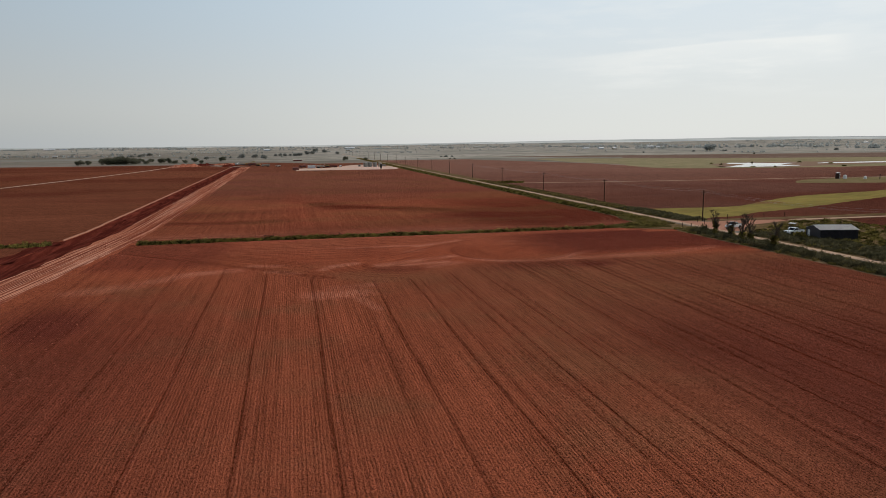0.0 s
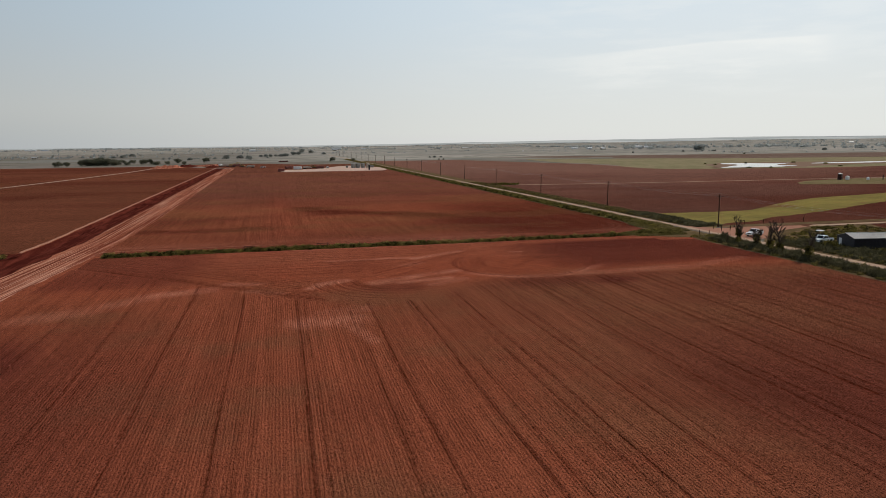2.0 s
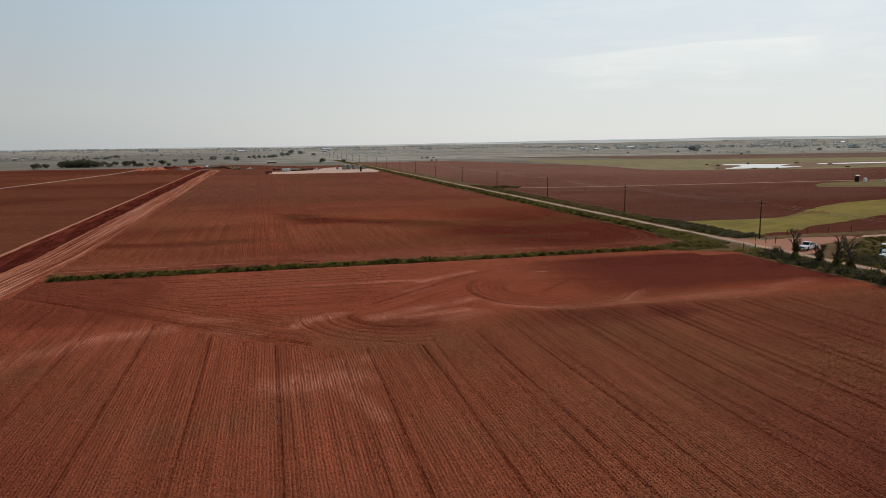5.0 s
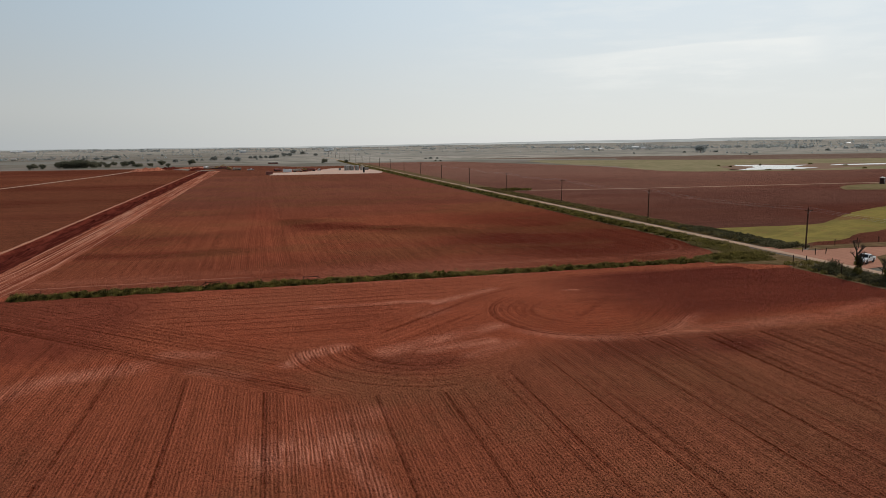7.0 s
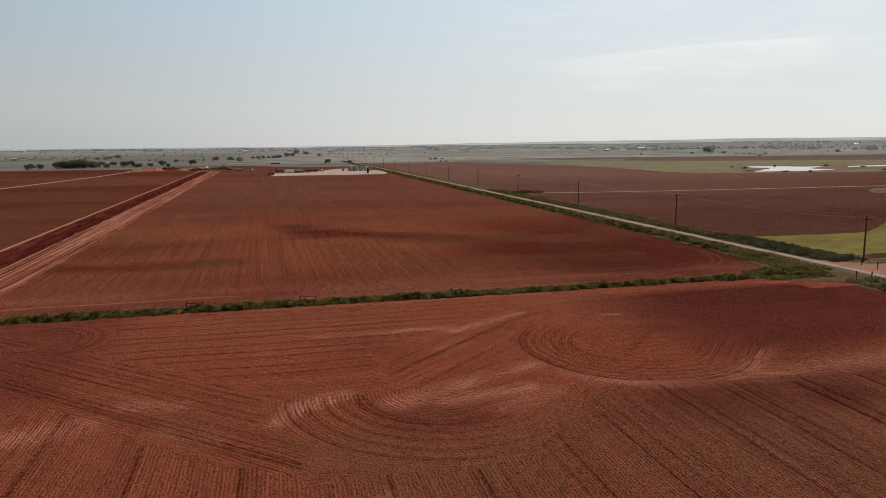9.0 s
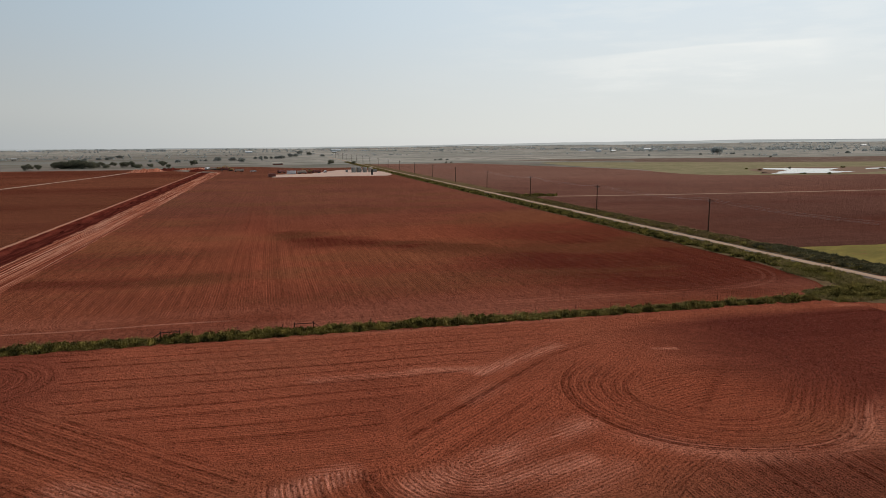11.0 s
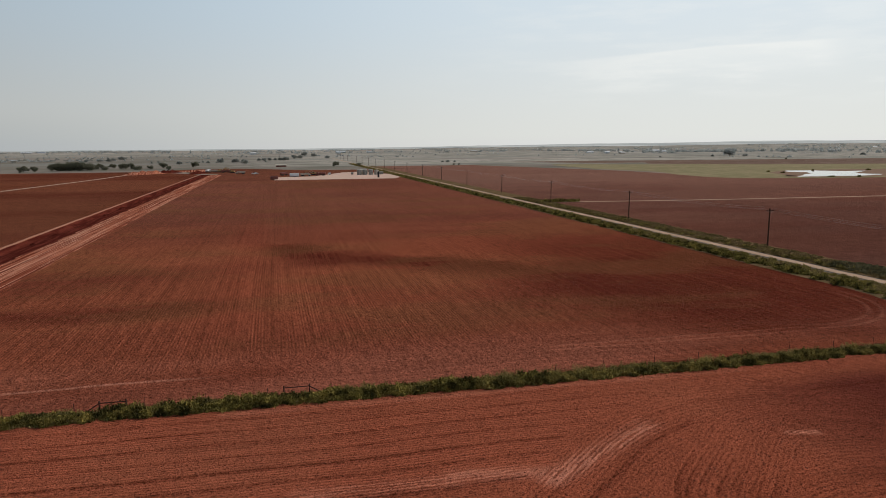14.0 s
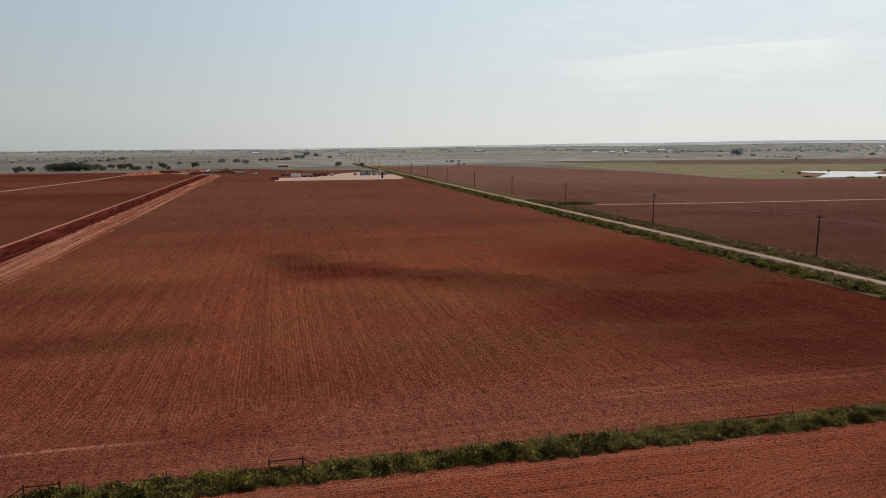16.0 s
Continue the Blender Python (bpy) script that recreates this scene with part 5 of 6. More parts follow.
scatter_trees([(-236, 889, 1.0), (-232, 907, 0.85), (-185, 968, 0.9), (-173, 939, 0.7), (-179, 1005, 0.95), (-156, 950, 1.0), (-150, 960, 1.05), (-139, 937, 0.75), (-128, 951, 0.7),
               (-121, 995, 1.05), (-105, 924, 0.6), (-122, 1145, 0.9), (-86, 1009, 1.2), (-73, 1230, 1.1), (-52, 1245, 1.0), (-35, 1146, 1.05), (80, 969, 1.0), (109, 981, 0.7)],
              "dark round tree on the prairie", "prairie trees", 5)
scatter_trees([(-20 + 9 * k, 1368 + (k * 5) % 7, 0.75 + 0.1 * (k % 3)) for k in range(6)] + [(-281, 1569, 1.2), (-284, 1409, 0.8), (-270, 1412, 0.9), (-296, 1373, 0.8), (-281, 1500, 0.8), (-277, 1267, 0.8), (44, 1533, 1.2),
               (55, 1536, 1.2), (23, 1395, 0.8), (79, 1946, 1.5), (96, 1804, 1.2), (109, 1540, 0.9), (257, 1122, 0.5), (268, 1124, 0.45), (249, 1122, 0.4), (230, 979, 0.35), (237, 979, 0.35), (697, 1274, 0.5), (1210, 1341, 0.9), (784, 1052, 0.45)],
              "small grey-green tree far on the prairie", "prairie trees", 7)
scatter_trees([(-220 + 2.7 * k + (k % 3) * 1.2, 925 + (k * 7) % 13, 0.88 + 0.1 * (k % 3)) for k in range(13)], "dark tree of a dense copse on the prairie", "copse trees", 6, 1.0)
tree(TALL[0], "large round tree standing alone on the prairie", "", pose(886, 1335, 0, 0, 0, 20) @ Matrix.Diagonal((1.15, 1.15, 1.0, 1)))
scatter_trees([(848, 1335, 0.7), (925, 1335, 0.75), (930, 1350, 0.6)], "low dark tree beside a larger tree", "prairie trees", 8)

# woods far off: many clumps of leaves
def far_woods(name, seed, n, d0, d1, az0, az1, size, mat, label, cluster=0.0):
    rnd, rng = random.Random(seed), np.random.default_rng(seed)
    spots = []
    while len(spots) < n:
        d, az = rnd.uniform(d0, d1), math.radians(rnd.uniform(az0, az1))
        x, y = d * math.sin(az), d * math.cos(az)
        # belts run across the view
        if noise.noise(Vector((math.degrees(az) / 9, d / 90, seed))) < cluster:
            continue
        reach = rnd.uniform(20, 150)
        for _ in range(rnd.randint(3, 6 + int(reach / 9))):
            k = rnd.gauss(0, 0.55) * reach
            xx, yy = x + k * math.cos(az) + rnd.uniform(-6, 6), y - k * math.sin(az) + rnd.uniform(-9, 9)
            h = rnd.uniform(*size)
            spots.append((xx, yy, h * rnd.uniform(0.6, 1.0), h, lift(xx, yy)))
    x, y, r, h, z = (np.array(v) for v in zip(*spots))
    c, a, b = dome_leaves(rng, x, y, r, h, 26, h * 0.38)
    c[:, 2] += np.repeat(z, 26)
    return tagged(new(name, quad_mesh(name, c, a, b, mat)), label, "woods", kind="stuff")


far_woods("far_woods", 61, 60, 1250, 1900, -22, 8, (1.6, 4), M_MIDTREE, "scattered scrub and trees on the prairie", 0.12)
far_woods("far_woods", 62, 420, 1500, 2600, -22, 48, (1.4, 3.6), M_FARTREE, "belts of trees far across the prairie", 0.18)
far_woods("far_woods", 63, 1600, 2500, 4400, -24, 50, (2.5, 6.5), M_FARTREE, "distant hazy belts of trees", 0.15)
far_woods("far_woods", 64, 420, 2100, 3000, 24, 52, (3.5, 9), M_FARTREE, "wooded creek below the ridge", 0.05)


# ---- dead and pollarded trees at the roadside ----
def snag(x, y, height, seed, lean, leafy_part, label):
    """A gnarled, mostly bare trunk with broken limbs and a skirt of creeper."""
    ob = thing("snag", label, "tree", "roadside snags", at=pose(x, y, 0.05))
    rnd, rng = random.Random(seed), np.random.default_rng(seed)
    pts = [(lean[0] * (k / 6) ** 2 + rnd.uniform(-0.1, 0.1), lean[1] * (k / 6) ** 2 + rnd.uniform(-0.1, 0.1), height * 0.75 * k / 6) for k in range(7)]
    part("trunk", tube(bmesh.new(), pts, [0.38, 0.30, 0.27, 0.24, 0.2, 0.16, 0.1], 9), M_BARK, ob)
    for k in range(15):
        i = 2 + k % 5
        a = rnd.uniform(0, 6.28)
        p = Vector(pts[i])
        q = p + Vector((math.cos(a) * 0.5, math.sin(a) * 0.5, rnd.uniform(0.3, 0.9)))
        e = q + Vector((math.cos(a + 0.4) * rnd.uniform(0.3, 1.0), math.sin(a + 0.4) * rnd.uniform(0.3, 1.0), rnd.uniform(0.6, 1.7)))
        e.z = min(e.z, height)
        bm = tube(bmesh.new(), [p, q, e], [0.12, 0.08, 0.025], 6)
        for _ in range(13):
            f = q.lerp(e, rnd.uniform(0.2, 0.9))
            tube(bm, [f, f + Vector((rnd.uniform(-0.7, 0.7), rnd.uniform(-0.7, 0.7), rnd.uniform(0.2, 0.8)))], [0.03, 0.01], 4)
        part("limb", bm, M_BARK, ob)
    n = 14
    zz = rng.uniform(0.0, 1.0, n)
    cs = []
    for t in range(n):
        i = min(int(zz[t] * leafy_part * 6), 6)
        c, a, b = dome_leaves(rng, np.array([pts[i][0]]), np.array([pts[i][1]]), np.array([rng.uniform(0.5, 1.0)]), np.array([rng.uniform(0.7, 1.4)]), 130, 0.2, pts[i][2] - 0.2)
        cs.append((c, a, b))
    o = new("creeper", quad_mesh("creeper", *(np.concatenate([q[k] for q in cs]) for k in range(3)), M_LEAF))
    o.parent = ob
    return ob


snag(109.2, 160.0, 6.8, 71, (-1.0, -0.3), 1.0, "leaning pollarded trunk covered in dark creeper")
snag(109.0, 153.5, 4.2, 72, (0.2, 0.1), 0.9, "short pollarded trunk with dark leaves")
snag(109.4, 149.5, 6.6, 73, (0.7, 0.4), 0.45, "bare gnarled tree with broken branches")
snag(109.2, 146.0, 6.9, 74, (-0.6, 0.5), 0.4, "bare gnarled tree with forked branches")
snag(108.2, 136.5, 6.2, 75, (0.4, -0.6), 0.6, "thin half-dead tree with scattered leaves")


# ---- power line ----
def power_pole(m):
    ob = thing("power_pole", "dark creosoted wooden power pole with one crossarm", "power pole", "poles along the road", at=m)
    part("pole", tube(bmesh.new(), [(0, 0, -0.3), (0, 0, 4.5), (0, 0, 9.6)], [0.19, 0.165, 0.13], 10), M_POLE, ob)
    part("crossarm", box(bmesh.new(), 2.1, 0.10, 0.13, 0, -0.15, 8.95, 0.01), M_POLE, ob)
    for s in (-1, 1):
        part("brace", tube(bmesh.new(), [(s * 0.7, -0.14, 8.95), (0, -0.12, 8.3)], 0.018, 5), M_STEEL, ob)
    for x in (-0.95, 0.0, 0.95):
        z = 9.08 if x else 9.6
        part("insulator", lathe(bmesh.new(), [(0.02, z), (0.02, z + 0.06), (0.06, z + 0.08), (0.06, z + 0.12), (0.035, z + 0.14), (0.05, z + 0.17), (0.02, z + 0.2)], 8, pose(x, -0.15 if x else 0, 0)), M_INS, ob)
    return ob


POLE_X, POLE_Y0, SPAN = 125.3, 191.0, 68.6
first_pole = power_pole(pose(POLE_X, POLE_Y0 - SPAN, 0))
for k in range(1, 20):
    copy_thing(first_pole, pose(POLE_X + random.uniform(-0.2, 0.2), POLE_Y0 + SPAN * (k - 1), 0, random.uniform(-0.6, 0.6), random.uniform(-0.8, 0.8), random.uniform(-3, 3)))
lines_ob = thing("power_line", "three thin sagging overhead wires", "power line")
for x, z in ((-0.95, 9.27), (0.0, 9.8), (0.95, 9.27)):
    bm = bmesh.new()
    for k in range(-1, 18):
        a, b = POLE_Y0 + SPAN * k, POLE_Y0 + SPAN * (k + 1)
        tube(bm, [(POLE_X + x, a + (b - a) * t, z - 0.9 * 4 * t * (1 - t)) for t in (0, 0.17, 0.33, 0.5, 0.67, 0.83, 1)], 0.0065, 4, False)
    part("wire", bm, M_STEEL, lines_ob)


# ---- fences ----
def h_brace(x, y, width, turn, brace_side, label):
    """A pipe brace of two posts and a rail, with a slanting stay."""
    ob = thing("fence_brace", label, "fence", "pipe fence braces", at=pose(x, y, 0.04, 0, 0, turn))
    for s in (-1, 1):
        part("post", tube(bmesh.new(), [(s * width / 2, 0, -0.2), (s * width / 2, 0, 1.34)], 0.065, 8), M_RUST, ob)
    part("rail", tube(bmesh.new(), [(-width / 2, 0, 1.12), (width / 2, 0, 1.12)], 0.05, 8), M_RUST, ob)
    part("stay", tube(bmesh.new(), [(brace_side * width / 2, 0, 1.12), (brace_side * (width / 2 + 1.7), 0, 0.05)], 0.045, 8), M_RUST, ob)
    return ob


h_brace(-5.25, 184.6, 2.35, 0, -1, "rusty pipe fence brace with a slanting stay")
h_brace(11.75, 184.6, 2.5, 0, 1, "rusty pipe fence brace beside tall weeds")


def fence_posts(spots, h, r, mat, label, group):
    first = None
    for x, y in spots:
        if first is None:
            first = thing("fence_post", label, "fence post", group, at=pose(x, y, 0.04))
            part("post", tube(bmesh.new(), [(0, 0, -0.2), (0, 0, h * 0.6), (0.01, 0, h)], [r, r, r * 0.9], 7), mat, first)
        else:
            copy_thing(first, pose(x, y, 0.04, random.uniform(-4, 4), random.uniform(-4, 4), random.uniform(0, 360)))


fence_posts([(x + random.uniform(-0.5, 0.5), 184.7) for x in range(-33, 92, 6)], 1.25, 0.03, M_RUST, "thin rusty steel fence post in the weeds", "field fence posts")
fence_posts([(108.3, y) for y in range(195, 420, 9)], 1.2, 0.035, M_RUST, "thin steel fence post along the verge", "verge fence posts")
fence_posts([(121.0, 183.2), (123.6, 183.0), (109.9, 177.0), (111.8, 175.6), (121.6, 187.6), (136, 193.5), (143, 194), (150, 194.5), (158, 195)], 1.5, 0.11, M_POLE, "stout dark wooden fence post by the gravel entrance", "entrance posts")
fence_posts([(108.0, 162.6), (112.4, 158.0)], 2.3, 0.09, M_RUST, "rusty red steel marker post", "marker posts")


# ---- vehicles ----
def wheel(parent, x, y, r, w, mat_rim=None):
    side = pose(x, y, r, 90)
    t = part("wheel", lathe(bmesh.new(), [(r * 0.62, -w / 2), (r * 0.93, -w / 2), (r, -w * 0.32), (r, w * 0.32), (r * 0.93, w / 2), (r * 0.62, w / 2)], 20, side), M_BLACK, parent, "black rubber tyre")
    part("rim", lathe(bmesh.new(), [(r * 0.15, -w * 0.42), (r * 0.60, -w * 0.40), (r * 0.63, -w * 0.52), (r * 0.63, w * 0.52), (r * 0.60, w * 0.40), (r * 0.15, w * 0.42)], 16, side), mat_rim or M_STEEL, t)
    return t


def pickup(m, label):
    """Crew-cab pickup, nose along +x, standing on z = 0."""
    ob = thing("pickup_truck", label, "truck", at=m)
    body = prism(bmesh.new(), [(-2.85, 0.55), (-2.85, 1.22), (-0.95, 1.24), (-0.9, 1.2), (1.0, 1.2), (1.25, 1.18), (2.55, 1.08), (2.85, 0.92), (2.9, 0.55), (2.45, 0.45), (-2.4, 0.45)], -0.95, 0.95, 0.06)
    b = part("body", body, M_WHITE, ob, "white painted body")
    part("bed", box(bmesh.new(), 1.75, 1.6, 0.06, -1.9, 0, 1.215), M_BLACK, b, "black bed liner")
    cab = prism(bmesh.new(), [(-0.95, 1.15), (-0.78, 1.84), (0.42, 1.88), (1.2, 1.17)], -0.86, 0.86, 0.07)
    c = part("cab", cab, M_WHITE, ob)
    ws = bmesh.new()
    f = [ws.verts.new(p) for p in ((0.50, -0.72, 1.82), (0.50, 0.72, 1.82), (1.13, 0.78, 1.27), (1.13, -0.78, 1.27))]
    ws.faces.new(f)
    bmesh.ops.solidify(ws, geom=ws.faces[:], thickness=-0.05)
    part("windscreen", ws, M_GLASS, c)
    for s in (-1, 1):
        for pts in ([(-0.72, 1.27), (-0.62, 1.74), (-0.12, 1.76), (-0.12, 1.27)], [(0.0, 1.27), (0.0, 1.77), (0.40, 1.78), (0.92, 1.27)]):
            part("side_window", prism(bmesh.new(), pts, s * 0.845, s * 0.875), M_GLASS, c)
        part("headlight", box(bmesh.new(), 0.12, 0.42, 0.22, 2.83, s * 0.68, 0.78, 0.02), M_LAMP, b)
        part("tail_light", box(bmesh.new(), 0.08, 0.16, 0.4, -2.85, s * 0.86, 0.75, 0.02), M_TAIL, b)
        part("mirror", box(bmesh.new(), 0.12, 0.22, 0.2, 0.95, s * 1.05, 1.22, 0.03), M_BLACK, c)
        part("door_handle", box(bmesh.new(), 0.16, 0.04, 0.04, -0.05, s * 0.965, 1.02), M_BLACK, b)
        part("wheel_arch", prism(bmesh.new(), [(1.35, 0.5), (1.45, 0.84), (1.75, 0.96), (2.1, 0.84), (2.2, 0.5)], s * 0.90, s * 0.965), M_BLACK, b)
        part("wheel_arch", prism(bmesh.new(), [(-2.2, 0.5), (-2.1, 0.84), (-1.75, 0.96), (-1.45, 0.84), (-1.35, 0.5)], s * 0.90, s * 0.965), M_BLACK, b)
        for x in (-1.78, 1.78):
            wheel(ob, x, s * 0.84, 0.40, 0.27)
    part("grille", box(bmesh.new(), 0.08, 0.9, 0.26, 2.87, 0, 0.74, 0.02), M_BLACK, b)
    part("bumper", box(bmesh.new(), 0.22, 1.86, 0.2, 2.92, 0, 0.45, 0.04), M_CHROME, b)
    part("bumper", box(bmesh.new(), 0.2, 1.8, 0.2, -2.93, 0, 0.5, 0.04), M_CHROME, b)
    part("tailgate", box(bmesh.new(), 0.03, 1.5, 0.5, -2.87, 0, 0.7, 0.01), M_BLACK, b, "dark tailgate")
    return ob


pickup(pose(122.6, 171.6, 0.15, 0, 0, 205), "white crew-cab pickup parked on the gravel entrance")


def tractor(m, label):
    ob = thing("tractor", label, "tractor", at=m)
    part("hood", prism(bmesh.new(), [(0.2, 0.8), (0.2, 1.55), (1.9, 1.42), (2.05, 1.3), (2.05, 0.8)], -0.42, 0.42, 0.08), M_WHITE, ob, "white painted hood")
    part("chassis", box(bmesh.new(), 3.0, 0.5, 0.4, 0.4, 0, 0.5, 0.05), M_BLACK, ob)
    for x, y in ((-0.95, 0.6), (-0.95, -0.6), (0.15, 0.6), (0.15, -0.6)):
        part("canopy_post", tube(bmesh.new(), [(x, y, 0.9), (x, y, 2.45)], 0.04, 6), M_BLACK, ob)
    part("canopy", box(bmesh.new(), 1.7, 1.6, 0.14, -0.4, 0, 2.42, 0.05), M_WHITE, ob, "white sun canopy")
    part("seat", prism(bmesh.new(), [(-0.9, 1.0), (-1.0, 1.6), (-0.88, 1.6), (-0.75, 1.15), (-0.35, 1.12), (-0.35, 1.0)], -0.25, 0.25, 0.03), M_BLACK, ob)
    part("steering_wheel", lathe(bmesh.new(), [(0.2, 0), (0.22, 0.02), (0.2, 0.04)], 12, pose(0.05, 0, 1.55, 0, 30, 0)), M_BLACK, ob)
    for s in (-1, 1):
        wheel(ob, -0.7, s * 0.8, 0.78, 0.42, M_WHITE)
        wheel(ob, 1.55, s * 0.72, 0.45, 0.28, M_WHITE)
    part("exhaust", tube(bmesh.new(), [(1.1, 0.2, 1.45), (1.1, 0.2, 2.3)], 0.04, 6), M_RUST, ob)
    return ob


tractor(pose(132.2, 160.0, 0.08, 0, 0, 215), "tractor with a white hood and sun canopy in the weeds")
pickup(pose(130.0, 156.5, 0.08, 0, 0, 190), "white pickup parked among weeds beside the shed")


# ---- shed ----
def shed():
    """Steel shed, long side along x, with a pale low gable roof."""
    L, W, eave, ridge, t = 9.5, 6.4, 2.6, 3.45, 0.12
    ob = thing("shed", "dark blue corrugated steel shed with a pale grey roof", "shed", at=pose(133.9, 147.8, 0.05, 0, 0, -11))

    def ribbed(length, height, step=0.3):
        bm = bmesh.new()
        prof, x = [], -length / 2
        while x < length / 2 - 1e-6:
            prof += [(x, 0.0), (min(x + step * 0.6, length / 2), 0.0), (min(x + step * 0.7, length / 2), -0.035), (min(x + step * 0.9, length / 2), -0.035)]
            x += step
        prof.append((length / 2, 0.0))
        lo = [bm.verts.new((a, b, 0)) for a, b in prof]
        hi = [bm.verts.new((a, b, height)) for a, b in prof]
        for i in range(len(prof) - 1):
            if prof[i + 1][0] > prof[i][0] + 1e-6:
                bm.faces.new((lo[i], lo[i + 1], hi[i + 1], hi[i]))
        bmesh.ops.solidify(bm, geom=bm.faces[:], thickness=-0.06)
        return bm
    for s in (-1, 1):
        w = part("wall", ribbed(L, eave), M_NAVY, ob)
        w.matrix_basis = pose(0, s * W / 2, 0, 0, 0, 0 if s < 0 else 180)
        g = part("gable_wall", prism(bmesh.new(), [(-W / 2, 0), (W / 2, 0), (W / 2, eave), (0, ridge), (-W / 2, eave)], 0, t), M_NAVY, ob)
        g.matrix_basis = pose(s * (L / 2 - 0.06), 0, 0, 0, 0, 90 * -s)
        r = part("roof", ribbed(L + 0.5, math.hypot(W / 2, ridge - eave) + 0.16, 0.3), M_ROOF, ob, "pale grey roof sheets")
        tilt = math.degrees(math.atan2(W / 2, ridge - eave))
        r.matrix_basis = pose(0, s * (W / 2 + 0.14), eave, -tilt if s < 0 else -tilt, 0, 0 if s < 0 else 180)
    part("ridge_cap", tube(bmesh.new(), [(-L / 2 - 0.25, 0, ridge + 0.06), (L / 2 + 0.25, 0, ridge + 0.06)], 0.09, 6), M_ROOF, ob)
    d = part("door", box(bmesh.new(), 0.07, 1.0, 2.1, -L / 2 - 0.07, W / 2 - 1.3, 0.02, 0.01), M_WHITE, ob, "white steel walk door")
    part("door_handle", box(bmesh.new(), 0.06, 0.12, 0.04, -L / 2 - 0.12, W / 2 - 0.95, 1.05), M_STEEL, d)
    return ob


shed()


# ---- tanks and machines ----
def tank(name, m, r, h, mat, label, group="", ladder=True, lid=None):
    ob = thing(name, label, "tank", group, at=m)
    part("shell", lathe(bmesh.new(), [(r, 0), (r, h), (r * 0.97, h + 0.05)], 24), mat, ob)
    part("lid", lathe(bmesh.new(), [(r * 1.02, h), (r * 1.02, h + 0.08), (0.3, h + 0.45), (0.3, h + 0.6)], 24), lid or mat, ob)
    for k in (0.33, 0.66):
        part("hoop", lathe(bmesh.new(), [(r * 1.012, h * k - 0.06), (r * 1.012, h * k + 0.06)], 24), mat, ob)
    if ladder:
        bm = bmesh.new()
        for s in (-0.25, 0.25):
            tube(bm, [(s, -r - 0.15, 0), (s, -r - 0.15, h + 0.6)], 0.03, 5)
        for k in range(int(h / 0.4)):
            tube(bm, [(-0.25, -r - 0.15, 0.3 + k * 0.4), (0.25, -r - 0.15, 0.3 + k * 0.4)], 0.02, 4)
        part("ladder", bm, M_STEEL, ob)
    return ob


for k, (x, y) in enumerate(((79, 716), (84, 717), (89, 716), (94, 716), (81.5, 722))):
    tank("storage_tank", pose(x, y, 0.12), 2.0, 4.3 - 0.5 * (k == 3), M_TANK if k < 3 else M_TAN, "grey-green steel storage tank on the well pad" if k < 3 else "tan steel storage tank on the well pad", "tank battery")
tank("separator", pose(88, 662, 0.12), 0.8, 4.2, M_BLACK, "black upright separator vessel on the well pad", "", False)
tank("water_tank", pose(340, 374, 0.08), 1.35, 3.5, M_RUST, "tall dark water tank with a pale lid in the grass", "", True, M_WHITE)
tank("water_tank", pose(343.6, 372, 0.08), 1.1, 1.9, M_WHITE, "low white water tank in the grass", "", False)
tank("water_tank", pose(353, 366, 0.08), 0.8, 1.2, M_WHITE, "small white water tank in the grass", "", False)
tank("marker_post", pose(361, 363, 0.08), 0.22, 2.4, M_BLACK, "dark upright pipe beside the tanks", "", False)


def container(m, size, mat, label, name="container"):
    ob = thing(name, label, "container", at=m)
    part("box", box(bmesh.new(), *size, 0, 0, 0.25, 0.05), mat, ob)
    for k in range(int(size[0] / 0.6)):
        for s in (-1, 1):
            part("rib", box(bmesh.new(), 0.12, 0.06, size[2] - 0.3, -size[0] / 2 + 0.4 + k * 0.6, s * (size[1] / 2 + 0.02), 0.4), mat, ob)
    for s in (-1, 1):
        part("skid", box(bmesh.new(), size[0], 0.2, 0.25, 0, s * size[1] * 0.35, 0), M_BLACK, ob)
    return ob


container(pose(8, 658, 0.12, 0, 0, 4), (5.6, 2.4, 2.1), M_REDP, "dark red-brown site container on the well pad")
container(pose(24, 702, 0.12, 0, 0, -6), (7.5, 2.5, 2.5), M_WHITE, "white site trailer on the well pad")
container(pose(86.5, 742, 0.12, 0, 0, 10), (6.0, 2.6, 2.4), M_TAN, "tan equipment skid on the well pad")
container(pose(99, 724, 0.12, 0, 0, 0), (4.0, 2.2, 2.0), M_TANK, "grey equipment skid beside the tanks")
container(pose(73.5, 722, 0.12, 0, 0, 80), (3.0, 2.0, 1.8), M_TANK, "small grey skid beside the tanks")


